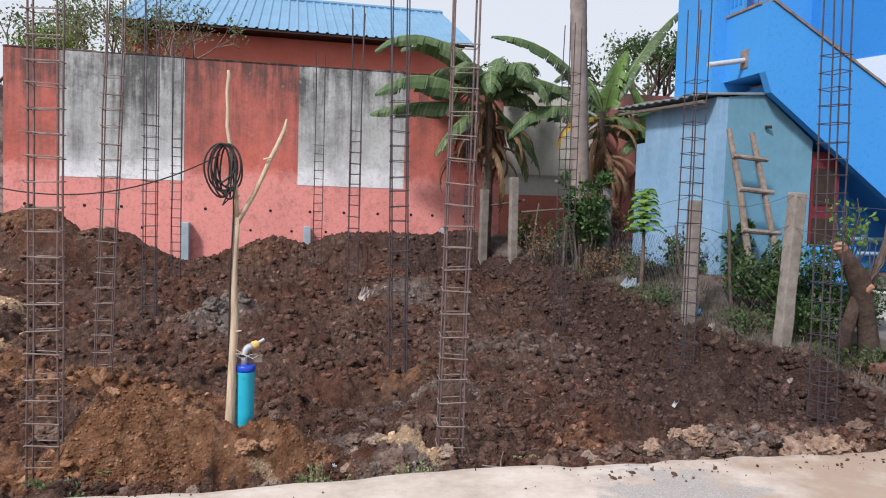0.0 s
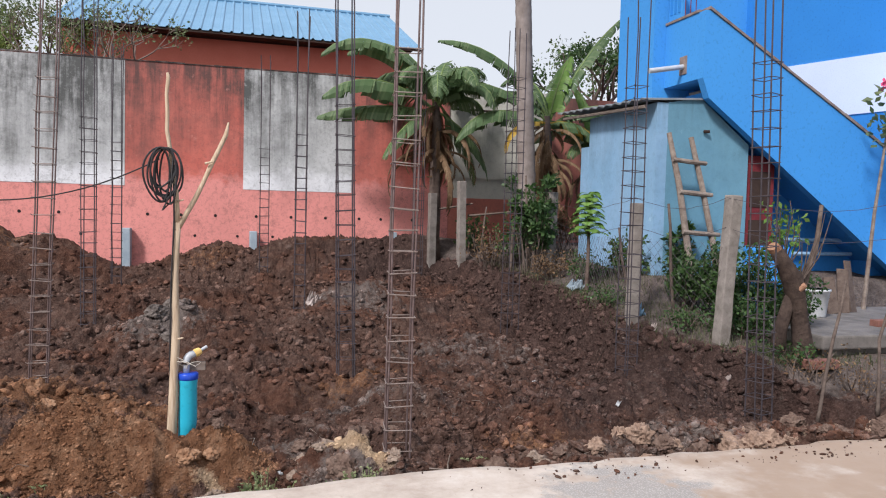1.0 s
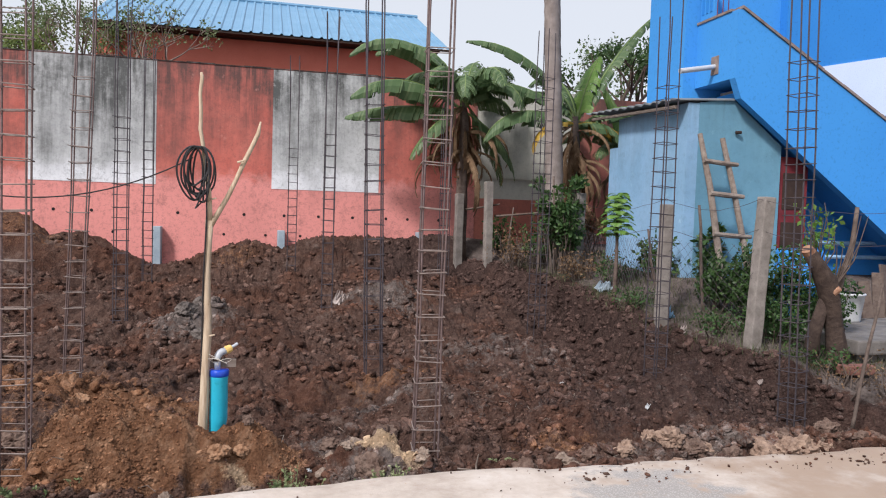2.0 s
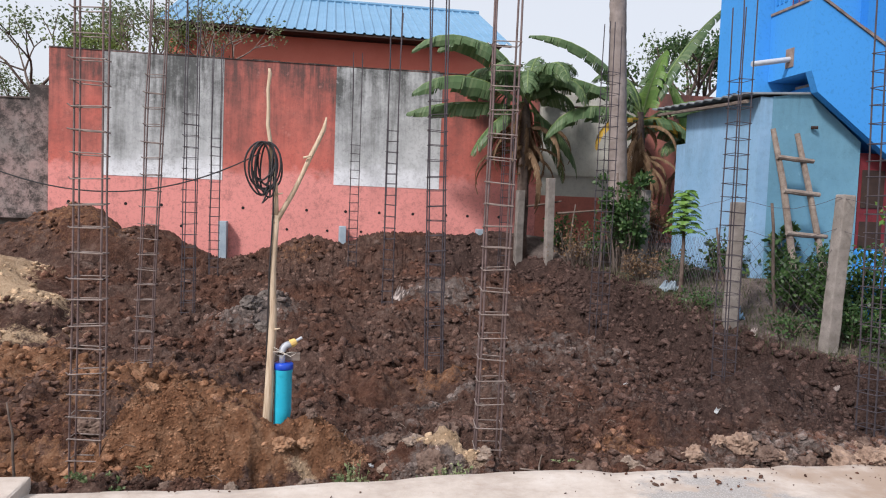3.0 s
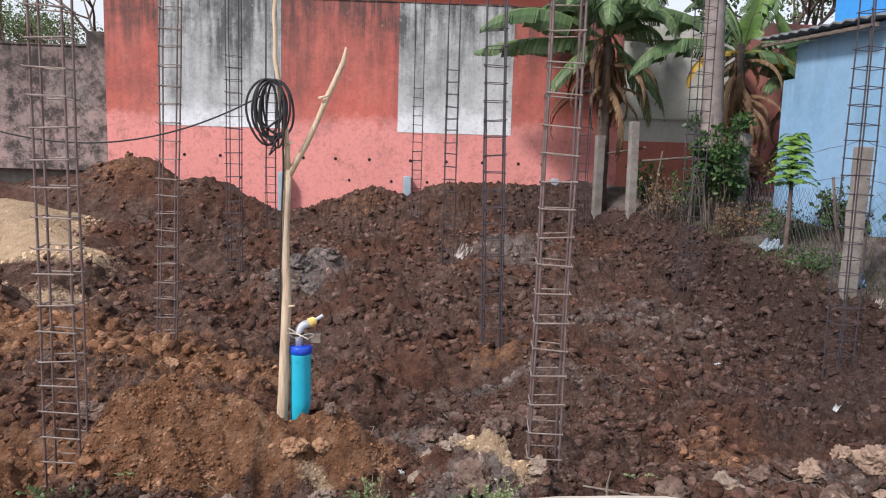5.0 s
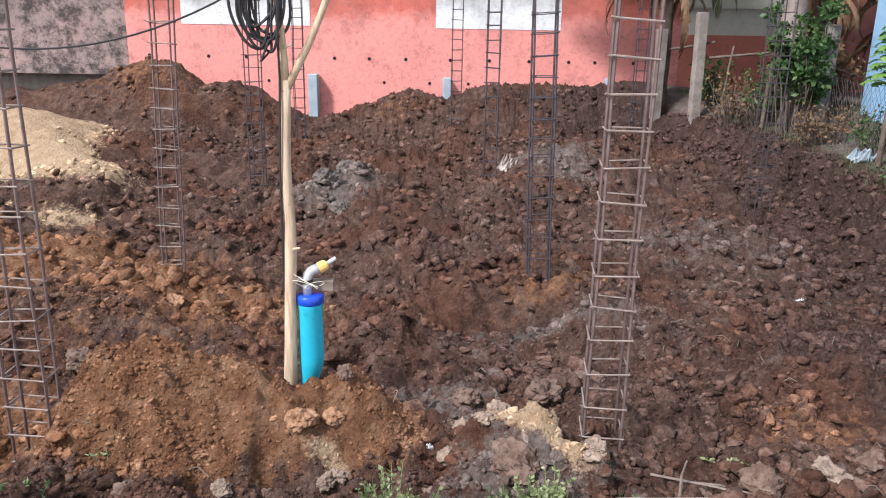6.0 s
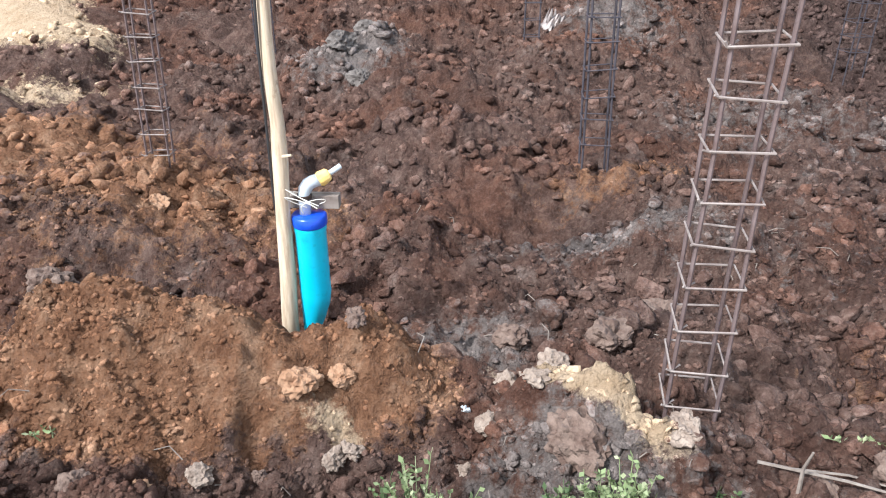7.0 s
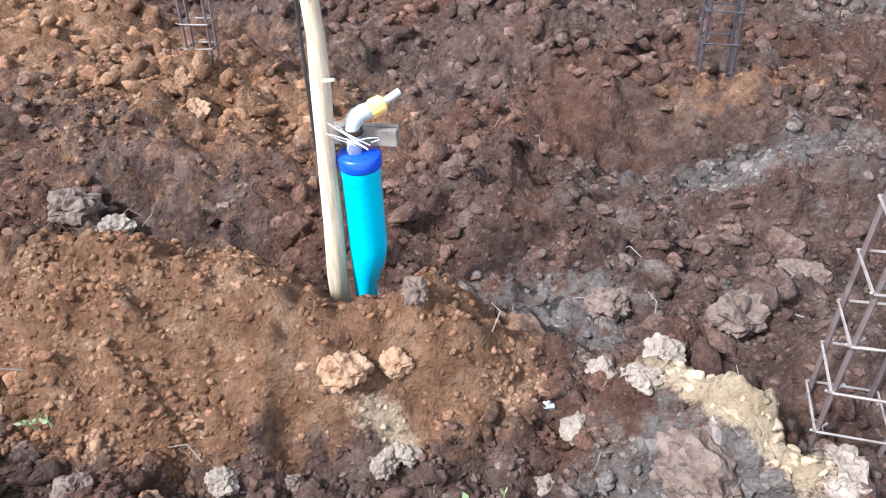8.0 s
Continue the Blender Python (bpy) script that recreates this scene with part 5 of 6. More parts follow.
def shrub(x, y, z0, h, w, leaves, size, label, mat=LEAF_BUSH, stems=14, low=0.25):
    ob = thing("shrub", label, "shrub", "", (x, y, ground_z(x, y) if z0 < 0.7 else z0))
    clumps = []
    for i in range(stems):
        a, rr = rnd.uniform(0, 6.28), w * rnd.random() ** 0.6
        tip = Vector((math.sin(a) * rr, math.cos(a) * rr, h * rnd.uniform(0.45, 1.0)))
        root = Vector((tip.x * 0.35, tip.y * 0.35, -0.08))
        m = (root + tip) / 2 + Vector((rnd.uniform(-1, 1), rnd.uniform(-1, 1), 0)) * 0.07
        part("stem", bar([root, m, tip], [0.008, 0.006, 0.003], 5), BRANCH, ob)
        clumps += [(tip[:], w * 0.30), ((m * 0.5 + tip * 0.5)[:], w * 0.30)]
        if m.z > h * low:
            clumps.append((m[:], w * 0.26))
    v, f = leaf_cloud(clumps, leaves, size)
    raw("foliage", v, f, mat, ob)
    return ob


shrub(5.55, 7.75, 0.28, 0.85, 0.42, 5200, 0.048, "dense green roadside shrub behind the fence post", LEAF_BUSH, 30)
shrub(5.95, 7.4, 0.28, 0.75, 0.36, 2600, 0.045, "leafy green shrub by the stump", LEAF_BUSH, 22)
shrub(5.15, 8.1, 0.28, 0.6, 0.30, 1300, 0.055, "low green shrub with broad leaves", LEAF_BUSH, 16)
shrub(5.3, 7.2, 0.26, 0.40, 0.42, 2000, 0.042, "low tangle of green creeper at the post", LEAF_BUSH, 26)
shrub(4.55, 11.35, 0.36, 1.5, 0.36, 2200, 0.075, "dark climbing shrub round the cage", LEAF_BUSH, 22, 0.5)
shrub(4.45, 11.9, 0.36, 0.9, 0.35, 700, 0.06, "scrubby grey green undergrowth", LEAF_BUSH, 26)
shrub(5.25, 11.9, 0.36, 0.8, 0.3, 700, 0.08, "dry undergrowth below the banana plants", LEAF_DRY, 26)
shrub(5.05, 9.2, 0.36, 0.55, 0.30, 700, 0.06, "bright green weeds by the outhouse", LEAF_BUSH, 26)
shrub(4.85, 9.9, 0.36, 0.42, 0.34, 450, 0.045, "pale green weeds at the fence", LEAF_BUSH, 26)
shrub(4.5, 8.7, 0.28, 0.2, 0.3, 420, 0.04, "low green weeds on the bank", LEAF_BUSH, 26)
shrub(4.75, 7.5, 0.24, 0.2, 0.32, 420, 0.04, "low green weeds on the bank", LEAF_BUSH, 26)
shrub(5.25, 6.5, 0.21, 0.16, 0.35, 400, 0.04, "low green weeds on the bank", LEAF_BUSH, 26)
shrub(5.15, 6.15, 0.06, 0.30, 0.42, 240, 0.028, "dry grey undergrowth over the cut bank", LEAF_DRY, 20)
shrub(5.65, 6.0, 0.11, 0.32, 0.4, 240, 0.028, "dry grey undergrowth over the cut bank", LEAF_DRY, 20)
shrub(4.15, 12.1, 0.55, 0.55, 0.45, 500, 0.05, "dry grey undergrowth at the fence", LEAF_DRY, 36)
shrub(4.75, 10.8, 0.36, 0.35, 0.5, 700, 0.045, "dry grey undergrowth at the fence", LEAF_DRY, 36)
shrub(5.62, 8.9, 0.36, 1.05, 0.16, 320, 0.10, "green sapling behind the ladder", LEAF_BUSH, 8)
shrub(5.35, 6.75, 1.2, 0.6, 0.22, 160, 0.06, "thin sprouting twigs on the cut stump", LEAF_BRIGHT, 12)
shrub(4.2, 13.2, 0.75, 0.8, 0.3, 500, 0.07, "grey scrub against the cream wall", LEAF_BUSH, 24)


def neem_sapling():
    ob = thing("sapling", "bright green young sapling with feathery leaves at the fence", "sapling", at=(4.58, 9.45, 0.60))
    part("stem", bar([(0, 0, -0.1), (0.01, 0, 0.5), (0.0, 0, 1.0), (0.01, 0, 1.25)], [0.028, 0.024, 0.018, 0.006], 8, 0.1), BARK, ob)
    for i in range(46):
        az, z = i * 2.4, 0.72 + 0.55 * (i / 46)
        d = Vector((math.sin(az), math.cos(az), 0))
        sd = Vector((d.y, -d.x, 0))
        n, L = 9, 0.27 - 0.003 * i
        mid = [Vector((0, 0, z)) + d * L * u + Vector((0, 0, 0.20 * u - 0.20 * u * u)) for u in [j / n for j in range(n + 1)]]
        verts, faces = [p[:] for p in mid], []
        for j in range(n):
            for sgn in (1, -1):
                k = len(verts)
                w = 0.10 * math.sin(math.pi * (0.2 + 0.75 * j / n))
                verts += [(mid[j] + sd * sgn * w * 0.6 + d * 0.02)[:], (mid[j] + sd * sgn * w + d * 0.035 - Vector((0, 0, 0.025)))[:]]
                faces += [(j, j + 1, k), (k, j + 1, k + 1)]
        raw("frond", verts, faces, LEAF_BRIGHT, ob)


neem_sapling()


WEED = leaf_material("pale_weed_leaf", (0.19, 0.24, 0.10), (0.28, 0.32, 0.16), (0.42, 0.42, 0.26), 0.7)


def weed(x, y, h, n, mat, label):
    ob = thing("weed", label, "weed", "weeds at the road edge", (x, y, ground_z(x, y)))
    verts, faces = [], []
    bm = bmesh.new()
    for i in range(n):
        az = rnd.uniform(0, 6.28)
        d = Vector((math.sin(az), math.cos(az), 0))
        tip = d * rnd.uniform(0.02, 0.12) + Vector((0, 0, h * rnd.uniform(0.4, 1)))
        tube(bm, [Vector((0, 0, -0.02)) + d * 0.02, tip * 0.55 + d * 0.01, tip], [0.003, 0.0022, 0.001], 4, False)
        for j in range(11):
            p = tip * rnd.uniform(0.4, 1.0)
            a = Vector((rnd.uniform(-1, 1), rnd.uniform(-1, 1), rnd.uniform(-0.2, 0.9))).normalized()
            b = a.cross(Vector((rnd.uniform(-1, 1), rnd.uniform(-1, 1), rnd.uniform(-1, 1)))).normalized()
            s = rnd.uniform(0.012, 0.030)
            k = len(verts)
            verts += [p[:], (p + a * s * 0.5 + b * s * 0.3)[:], (p + a * s)[:], (p + a * s * 0.5 - b * s * 0.3)[:]]
            faces.append((k, k + 1, k + 2, k + 3))
    part("stalk_tuft", bm, mat, ob)
    raw("foliage", verts, faces, mat, ob)


for x, y, h, n, mat in ((0.22, 4.73, 0.15, 9, LEAF_TREE), (0.29, 4.72, 0.19, 13, WEED), (0.36, 4.74, 0.17, 11, WEED), (0.80, 4.77, 0.16, 14, WEED), (0.88, 4.79, 0.16, 14, WEED), (0.72, 4.76, 0.13, 10, LEAF_TREE), (0.84, 4.83, 0.12, 9, WEED),
                        (-0.35, 4.56, 0.05, 12, LEAF_TREE), (-0.6, 4.55, 0.05, 12, LEAF_TREE), (-0.95, 4.56, 0.07, 14, LEAF_TREE), (-1.05, 4.58, 0.07, 12, LEAF_TREE), (1.65, 5.1, 0.05, 6, WEED), (1.2, 4.85, 0.05, 6, LEAF_TREE)):
    weed(x, y + 0.03, h * (1.25 if h > 0.1 else 0.8), int(n * (1.6 if h > 0.1 else 0.7)), mat, "small green weed growing at the broken road edge")
weed(-0.87, 4.96, 0.04, 4, WEED, "pale green leaves lying on the orange mound")


# grass tufts on the bank
def bank_grass():
    verts, faces = [], []
    for _ in range(14000):
        y = npr.uniform(6.3, 12.5)
        x = bank_line(y) + npr.uniform(0.0, 1.6)
        if npr.rand() > 0.5 + 0.6 * float(lattice(np.array([x]), np.array([y]), 0.5, 61)[0]):
            continue
        z = ground_z(x, y)
        a, h, w = npr.uniform(0, 6.28), npr.uniform(0.03, 0.13), npr.uniform(0.003, 0.006)
        dx, dy = math.sin(a), math.cos(a)
        k = len(verts)
        verts += [(x - dy * w, y + dx * w, z - 0.01), (x + dy * w, y - dx * w, z - 0.01), (x + dx * h * 0.6, y + dy * h * 0.6, z + h)]
        faces.append((k, k + 1, k + 2))
    tagged(raw("grass", verts, faces, LEAF_GRASS), "thin green grass on the bank beside the fence", "grass", kind="stuff")


bank_grass()


def bank_roots():
    bm = bmesh.new()
    for _ in range(220):
        y = 5.7 + 7.2 * rnd.random()
        x = float(bank_line(y)) + rnd.uniform(-0.3, 0.12)
        z = ground_z(x, y)
        a = Vector((rnd.uniform(-0.25, 0.05), rnd.uniform(-0.15, 0.15), 0))
        pts = []
        for k in range(4):
            q = a * (k / 3) + Vector((rnd.uniform(-0.03, 0.03), rnd.uniform(-0.03, 0.03), 0))
            pts.append((x + q.x, y + q.y, ground_z(x + q.x, y + q.y) + rnd.uniform(0.0, 0.06)))
        tube(bm, pts, [0.004, 0.0035, 0.003, 0.0015], 4, False)
    tagged(part("root_tangle", bm, TIMBER_AND_SHADE), "tangle of dark torn roots in the cut bank", "roots", kind="stuff")


bank_roots()


# ---- stump, washing place, small things ----
STUMP_BARK = simple("dark_stump_bark", (0.040, 0.028, 0.024), (0.085, 0.060, 0.048), 9, 0.95, 0, 0.9, 0.015, 0.2, 30)


def stump():
    ob = thing("tree_stump", "forked cut tree trunk with an orange sawn top", "stump", at=(5.33, 6.55, 0.22))
    part("trunk", bar([(0.14, 0, -0.1), (0.12, 0, 0.15), (0.09, 0.02, 0.4), (0.02, 0, 0.62), (-0.04, 0, 0.80), (-0.14, 0, 0.95), (-0.24, 0, 1.08)], [0.125, 0.095, 0.082, 0.088, 0.10, 0.07, 0.062], 14, 0.13), STUMP_BARK, ob, smooth=True)
    part("limb", bar([(-0.13, 0.06, -0.1), (-0.10, 0.05, 0.3), (-0.02, 0.02, 0.66)], [0.085, 0.065, 0.055], 10, 0.08), STUMP_BARK, ob, smooth=True)
    part("sawn_end", bar([(-0.24, 0, 1.08), (-0.28, -0.01, 1.12)], [0.060, 0.055], 12, 0.05), CUT_WOOD, ob, "orange sawn end")
    part("knot", bar([(0.0, -0.06, 0.72), (0.03, -0.105, 0.76)], [0.045, 0.025], 10, 0.1), CUT_WOOD, ob)
    for i in range(7):
        a = rnd.uniform(-0.6, 0.9)
        part("twig", bar([(0.05, 0, 0.75), (0.1 + 0.2 * a, -0.05, 0.95 + 0.1 * rnd.random()), (0.12 + 0.35 * a, -0.08, 1.15 + 0.3 * rnd.random())], [0.010, 0.007, 0.003], 5), BRANCH, ob)


stump()


def washing_place():
    ob = thing("washing_slab", "low cement washing slab under the stair", "slab", at=(7.0, 7.5, 0.2))
    # slab and base wear the concrete with shade in its colour
    part("slab", block(-1.35, 1.9, -1.0, 1.05, 0.13, 0.27, 0.02), SHADED_CONCRETE, ob)
    part("base", block(-1.28, 1.8, -0.92, 0.95, -0.4, 0.13), SHADED_CONCRETE, ob)
    bucket = thing("bucket", "white plastic bucket standing on the washing slab", "bucket", at=(6.68, 7.75, 0.47))
    prof = ((0, 0.12), (0.02, 0.125), (0.30, 0.16), (0.305, 0.17), (0.33, 0.17), (0.33, 0.155), (0.05, 0.115))
    part("bucket_body", tube(bmesh.new(), [(0, 0, z) for z, r in prof], [r for z, r in prof], 24, True), PLASTIC, bucket, smooth=True)
    part("handle", bar([(0.16 * math.cos(a), -0.03 - 0.05 * math.sin(a), 0.31 - 0.10 * math.sin(a)) for a in [math.pi * i / 10 for i in range(11)]], 0.004, 5), STEEL, bucket)
    for i in range(3):
        w = thing("wooden_board", "old grey wooden board leaning under the stair", "board", "boards under the stair", (7.15 + 0.2 * i, 7.95 + 0.05 * i, 0.47))
        w.rotation_euler = (radians(-12), radians(rnd.uniform(-14, 14)), radians(rnd.uniform(-20, 20)))
        part("board", block(-0.07, 0.07, -0.012, 0.012, 0, 0.45 + 0.1 * i, 0.004), BARK, w)
    b = thing("brick_block", "single red brick lying on the bank", "brick", at=(5.45, 6.3, 0.20))
    part("brick", block(-0.17, 0.17, -0.06, 0.06, 0, 0.085, 0.008), BRICK, b)
    b = thing("brick_block", "single red brick lying on the washing slab", "brick", at=(6.9, 7.0, 0.47))
    part("brick", block(-0.12, 0.12, -0.06, 0.06, 0, 0.07, 0.006), BRICK, b)
    d = thing("blue_drum", "blue plastic water drum under the stair", "drum", at=(6.35, 8.2, 0.47))
    prof = ((0, 0.24), (0.03, 0.27), (0.35, 0.275), (0.36, 0.29), (0.40, 0.29), (0.41, 0.275), (0.75, 0.27), (0.80, 0.25))
    part("drum_body", tube(bmesh.new(), [(0, 0, z) for z, r in prof], [r for z, r in prof], 28), BLUE_DEEP_SHADED, d, smooth=True)


washing_place()


def rag(x, y, s, label, mat=RAG, turn=0.5, hgt=0.1):
    ob = thing("rag", label, "rag", "", (x, y, ground_z(x, y)))
    bm = bmesh.new()
    n = 12
    g = [[bm.verts.new(((i / n - 0.5) * s * 1.1, (j / n - 0.5) * s * 0.55, 0.02 + hgt * abs(noise.noise((i * 0.37 + x, j * 0.41, y))) * 2.2 * math.sin(math.pi * (i + 1) / (n + 2)))) for j in range(n + 1)] for i in range(n + 1)]
    for i in range(n):
        for j in range(n):
            if rnd.random() > 0.06:
                bm.faces.new((g[i][j], g[i + 1][j], g[i + 1][j + 1], g[i][j + 1]))
    r = bmesh.ops.extrude_face_region(bm, geom=bm.faces[:])
    bmesh.ops.translate(bm, vec=(0, 0, -0.012), verts=[q for q in r["geom"] if isinstance(q, bmesh.types.BMVert)])
    part("cloth", bm, mat, ob)
    ob.rotation_euler = (radians(18), 0, turn)


rag(1.17, 10.85, 0.36, "dirty pale rag half buried in the dark soil", RAG, 1.1, 0.16)
rag(4.55, 6.45, 0.07, "torn grey plastic scrap on the soil heap", RAG, 0.4, 0.03)
rag(4.6, 9.75, 0.26, "grey cement bag scrap on the bank", PIER, 0.2, 0.12)
rag(4.46, 7.62, 0.12, "crumpled grey plastic bag on the bank", RAG, 0.9, 0.05)
rag(4.5, 8.0, 0.14, "crumpled pale green plastic bag on the bank", SHED_BLUE, 0.2, 0.1)
rag(0.405, 5.30, 0.035, "small white paper scrap on the soil", PLASTIC, 0.3, 0.01)
rag(3.1, 5.9, 0.05, "small white scrap on the soil", PLASTIC, 0.8, 0.03)
rag(3.0, 7.4, 0.09, "small pale scrap on the soil", PLASTIC, 0.1, 0.03)


def loose_rock(x, y, r, seed, label, mat=SOIL, squash=0.8):
    bm = bmesh.new()
    bmesh.ops.create_icosphere(bm, subdivisions=4, radius=1.0)
    q = random.Random(seed)
    for _ in range(11):
        n = Vector((q.uniform(-1, 1), q.uniform(-1, 1), q.uniform(-1, 1))).normalized()
        d = q.uniform(0.55, 0.85)
        for v in bm.verts:
            k = v.co.dot(n) - d
            if k > 0:
                v.co -= n * k * 0.92
    for v in bm.verts:
        v.co += v.co.normalized() * (0.30 * noise.noise(v.co * 2.2 + Vector((seed, 0, 0))) + 0.20 * noise.noise(v.co * 5 + Vector((0, seed, 0))) + 0.11 * noise.noise(v.co * 11))
        v.co = Vector((v.co.x * r, v.co.y * r * 0.9, v.co.z * r * squash))
    z = ground_z(x, y) + r * squash * 0.38
    ob = part("stone", bm, mat)
    ob.location, ob.rotation_euler = (x, y, z), (0, 0, q.uniform(0, 6))
    tagged(ob, label, "stone", "large clods and stones")


GREY_ROCK = simple("grey_clay_rock", (0.085, 0.070, 0.062), (0.17, 0.143, 0.127), 12, 0.95, 0, 1.0, 0.015)
CLAY_ROCK = simple("orange_clay_rock", (0.24, 0.125, 0.068), (0.34, 0.205, 0.125), 18, 0.95, 0, 1.0, 0.012)
PALE_ROCK = simple("pale_clay_rock", (0.17, 0.122, 0.094), (0.31, 0.24, 0.19), 22, 0.95, 0, 1.0, 0.014)
TAN_ROCK = simple("tan_clay_rock", (0.20, 0.13, 0.095), (0.36, 0.255, 0.19), 18, 0.95, 0, 1.0, 0.016)
BROWN_ROCK = simple("brown_clay_rock", (0.095, 0.058, 0.044), (0.18, 0.125, 0.098), 20, 0.95, 0, 1.0, 0.014)
for x, y, r, mat, label in (
        (-0.13, 5.20, 0.075, CLAY_ROCK, "large orange clay clod on the mound"), (-0.01, 5.25, 0.052, CLAY_ROCK, "orange clay clod on the mound"), (0.03, 5.37, 0.045, BROWN_ROCK, "brown clay clod by the casing"),
        (-0.02, 5.08, 0.05, PALE_ROCK, "pale clay clod at the mound foot"), (0.03, 5.11, 0.045, PALE_ROCK, "pale clay clod at the mound foot"), (-0.40, 4.93, 0.05, PALE_ROCK, "pale clay clod at the mound foot"),
        (-0.53, 4.80, 0.04, CLAY_ROCK, "orange clay clod at the mound foot"), (-0.72, 4.80, 0.055, BROWN_ROCK, "brown clay clod at the mound foot"), (-0.24, 4.98, 0.035, BROWN_ROCK, "brown clay clod at the mound foot"),
        (0.95, 5.62, 0.10, BROWN_ROCK, "large brown clay clod beside the cage"), (1.22, 5.95, 0.09, BROWN_ROCK, "large brown clay clod beside the cage"), (0.72, 5.42, 0.06, PALE_ROCK, "pale sandy clod on the ridge"),
        (0.56, 5.40, 0.06, PALE_ROCK, "pale sandy clod on the ridge"), (0.64, 5.28, 0.055, PALE_ROCK, "pale sandy clod on the ridge"), (0.48, 5.22, 0.05, PALE_ROCK, "pale sandy clod on the ridge"), (0.42, 5.12, 0.05, PALE_ROCK, "pale sandy clod on the ridge"),
        (0.78, 5.05, 0.13, BROWN_ROCK, "large grey brown clay lump by the ridge"), (1.08, 5.05, 0.07, PALE_ROCK, "pale grey stone below the cage"), (0.58, 5.75, 0.07, BROWN_ROCK, "brown clay clod in the dug soil"),
        (-1.28, 6.0, 0.07, PALE_ROCK, "pale clay clod by the hole"), (-1.5, 6.05, 0.12, BROWN_ROCK, "large brown clay clod by the hole"), (-1.25, 6.75, 0.07, CLAY_ROCK, "orange clay clod in the dug soil"),
        (1.75, 5.02, 0.09, BROWN_ROCK, "brown clay lump at the road edge"), (1.5, 4.98, 0.07, BROWN_ROCK, "brown clay lump at the road edge"), (2.05, 5.05, 0.08, PALE_ROCK, "pale clay lump at the road edge"), (2.25, 5.1, 0.07, BROWN_ROCK, "brown clay lump at the road edge"),
        (-0.75, 9.7, 0.16, GREY_ROCK, "grey clay lump in the middle of the plot"), (-0.55, 9.3, 0.13, GREY_ROCK, "grey clay lump in the middle of the plot"), (-0.6, 10.2, 0.15, GREY_ROCK, "grey clay lump in the middle of the plot")):
    loose_rock(x, y, r, int(x * 100 + y * 1000), label, mat)
# the pale bank of broken clay along the road
for i in range(20):
    x, y = 2.5 + 1.35 * rnd.random(), 4.90 + 0.36 * rnd.random()
    loose_rock(x, y, rnd.choice((0.05, 0.06, 0.08, 0.10, 0.135)), 700 + i, "rough pale lump of broken clay at the road edge", TAN_ROCK if i % 4 else BROWN_ROCK)
for i in range(26):
    x, y = 3.7 + 2.0 * rnd.random(), 4.9 + 0.3 * rnd.random()
    loose_rock(x, y, rnd.uniform(0.04, 0.10), 800 + i, "brown lump of broken clay at the road edge", BROWN_ROCK if i % 3 else TAN_ROCK)
loose_rock(5.2, 5.05, 0.17, 901, "flat pale stone at the road edge", PALE_ROCK)


def dry_stem(x, y, pts, r):
    ob = thing("dry_twig", "thin dry twig lying on the soil", "twig", "dry twigs on the soil", (x, y, ground_z(x, y) + 0.02))
    part("twig", bar(pts, [r, r * 0.8, r * 0.5][:len(pts)], 5, 0.1), STICK, ob)


dry_stem(1.45, 4.95, [(-0.15, 0.05, 0.06), (0.1, 0, 0.04), (0.35, -0.05, 0.0)], 0.006)
dry_stem(1.5, 5.0, [(-0.18, 0.02, 0.07), (0.08, 0, 0.06), (0.3, -0.04, 0.02)], 0.005)
dry_stem(1.4, 4.92, [(0, 0, 0.0), (0.0, 0.01, 0.1), (0.01, 0.0, 0.17)], 0.007)
for i in range(60):
    x, y = rnd.uniform(-1.4, 2.6), 4.9 + 2.2 * rnd.random() ** 1.5
    a, L = rnd.uniform(0, 6.28), rnd.uniform(0.04, 0.13)
    dry_stem(x, y, [(0, 0, 0.0), (L * 0.5 * math.cos(a), L * 0.5 * math.sin(a), rnd.uniform(0.0, 0.04)), (L * math.cos(a + 0.4), L * math.sin(a + 0.4), rnd.uniform(0, 0.03))], 0.0022)
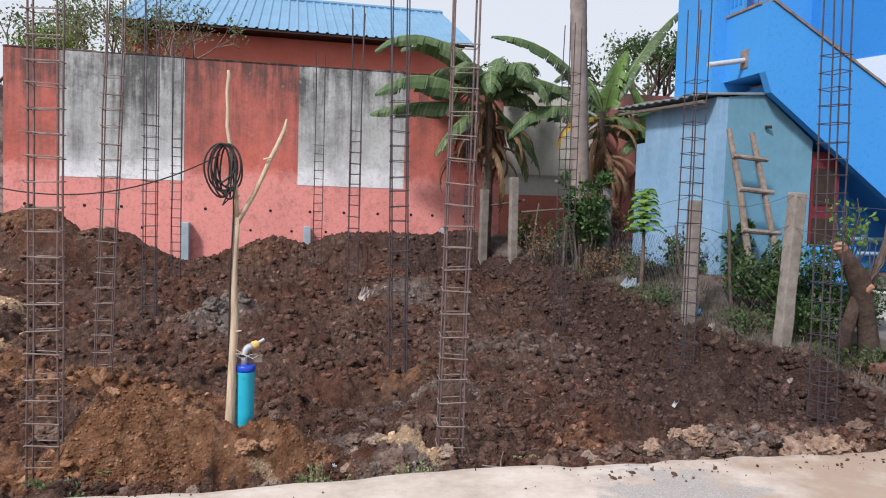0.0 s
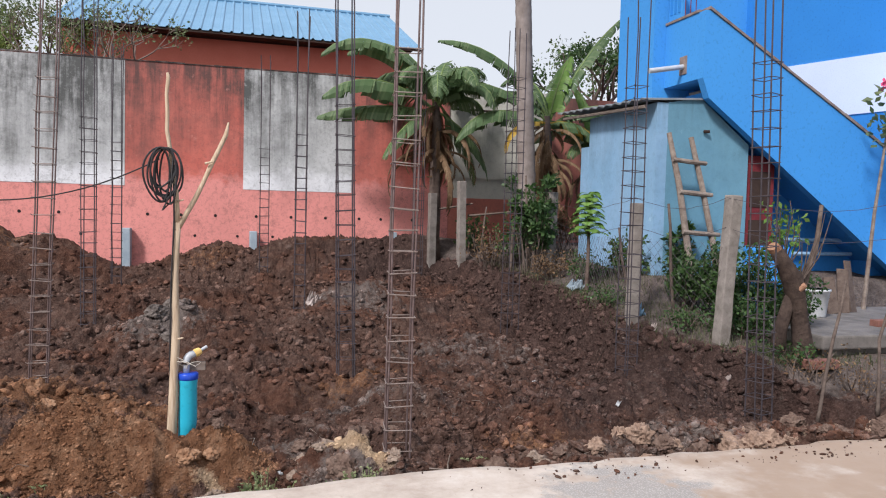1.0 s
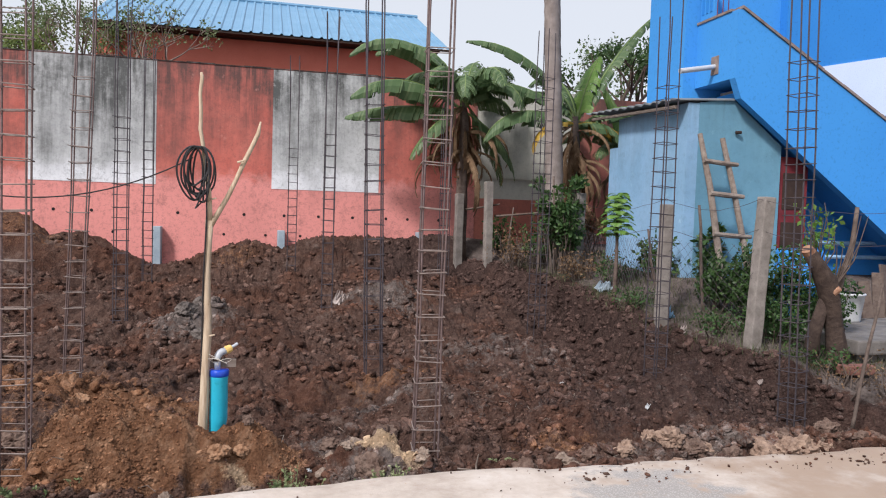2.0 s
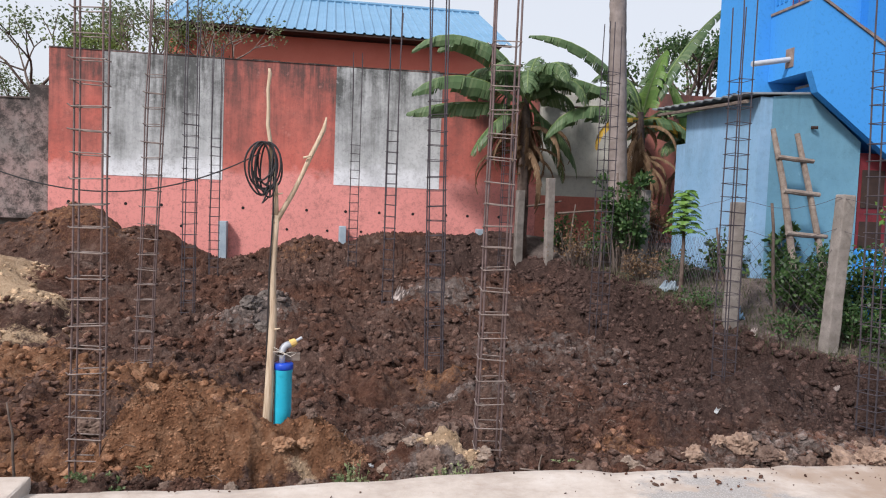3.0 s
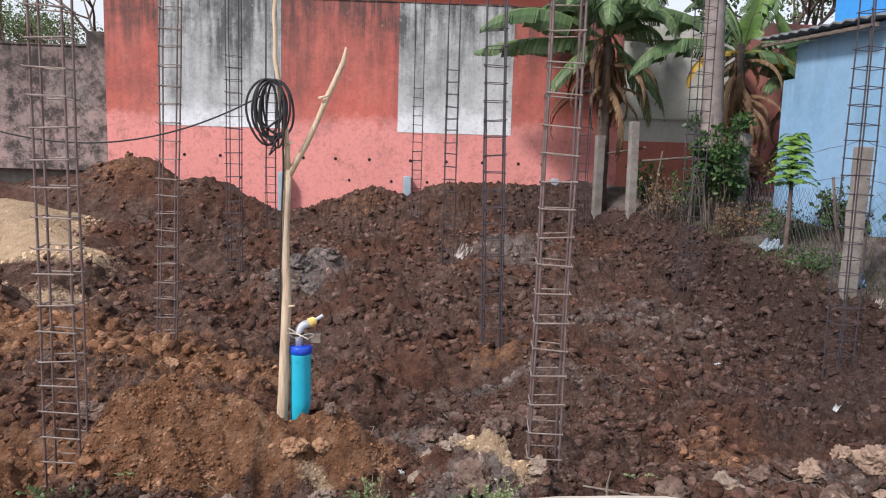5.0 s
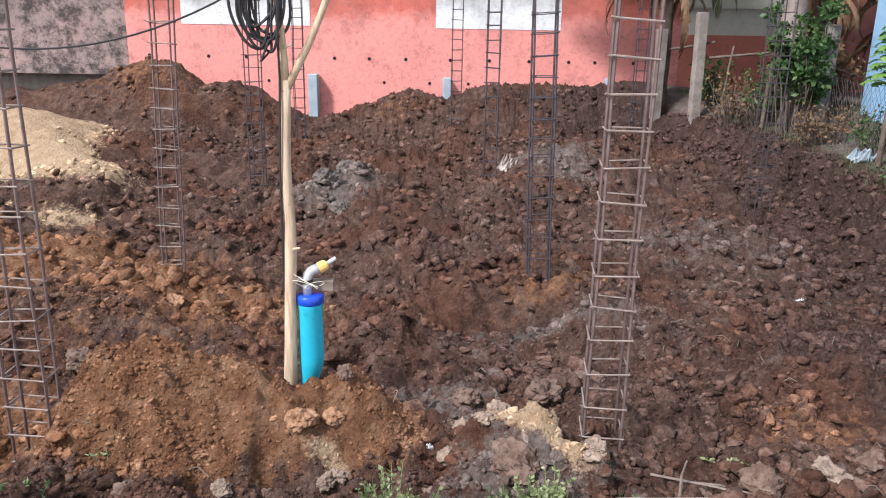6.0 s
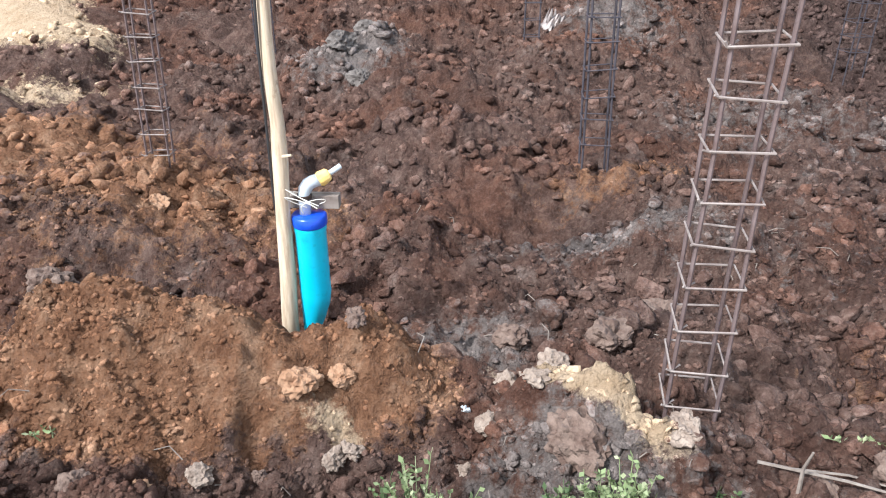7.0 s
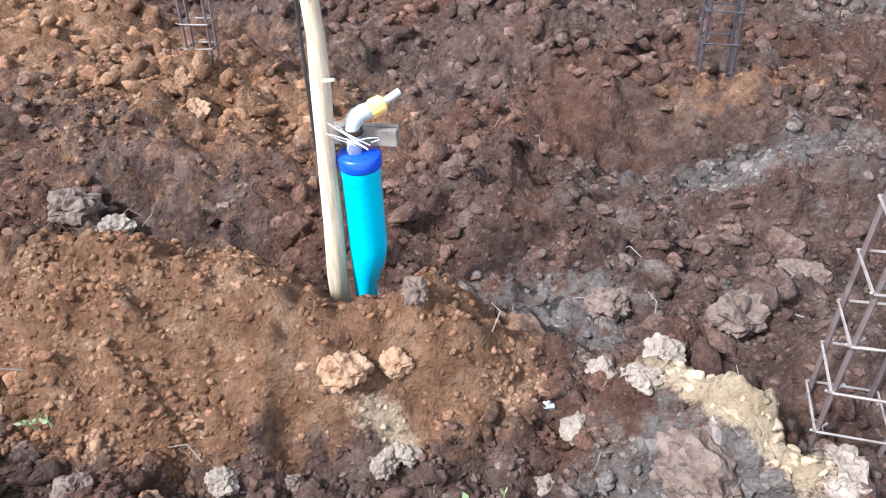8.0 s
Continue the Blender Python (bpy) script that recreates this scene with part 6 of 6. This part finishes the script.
stake([(-1.55, 4.95, 0.0), (-1.56, 4.95, 0.25), (-1.59, 4.95, 0.42)], 0.008, "thin bare rod stuck in the soil")
stake([(-1.66, 4.9, 0.0), (-1.65, 4.9, 0.1), (-1.64, 4.9, 0.2)], 0.008, "thin bare rod stuck in the soil")


def oleander():
    ob = thing("oleander", "oleander branch with pink flowers over the stair", "oleander", at=(7.95, 8.3, 0.5))
    part("stem", bar([(0, 0, -0.1), (0.1, 0, 1.2), (0.25, 0, 2.4), (0.2, -0.05, 2.85)], [0.03, 0.022, 0.014, 0.006], 7), STICK, ob)
    v, f = leaf_cloud([((0.2, 0, 2.55), 0.3), ((0.25, 0, 2.3), 0.28)], 110, 0.12)
    raw("leaves", v, f, LEAF_TREE, ob)
    v, f = leaf_cloud([((0.18, -0.05, 2.86), 0.09)], 60, 0.07)
    raw("flowers", v, f, LEAF_PINK, ob, "pink flower cluster")


oleander()


def street_wire():
    ob = thing("overhead_wire", "thin black overhead wire running from the electricity pole", "wire", at=(-8.5, 18.5, 8.4))
    part("wire", bar([(0, 0, 0), (-4, 0.5, -0.9), (-8, 1.0, -1.3), (-12, 1.5, -1.2), (-16, 2, -0.6)], 0.012, 5), BLACK, ob)


street_wire()


def utility_pole():
    ob = thing("utility_pole", "slender concrete electricity pole beyond the old wall", "pole", at=(-8.6, 18.5, 0.5))
    part("shaft", bar([(0, 0, -0.2), (0.05, 0, 4.0), (0.1, 0, 8.0)], [0.11, 0.09, 0.07], 10), CONCRETE, ob)


utility_pole()


def corner_slab():
    ob = thing("ramp_slab", "pale worn concrete slab lying at the road edge", "slab", at=(-2.2, 4.15, 0.1))
    bm = block(-0.9, 0.88, -0.5, 0.42, -0.1, 0.055, 0.02)
    bmesh.ops.subdivide_edges(bm, edges=bm.edges[:], cuts=3)
    for v in bm.verts:
        v.co += Vector((noise.noise(v.co * 4), noise.noise(v.co * 4 + Vector((9, 0, 0))), 0)) * 0.02
    part("slab", bm, ROAD, ob)


corner_slab()
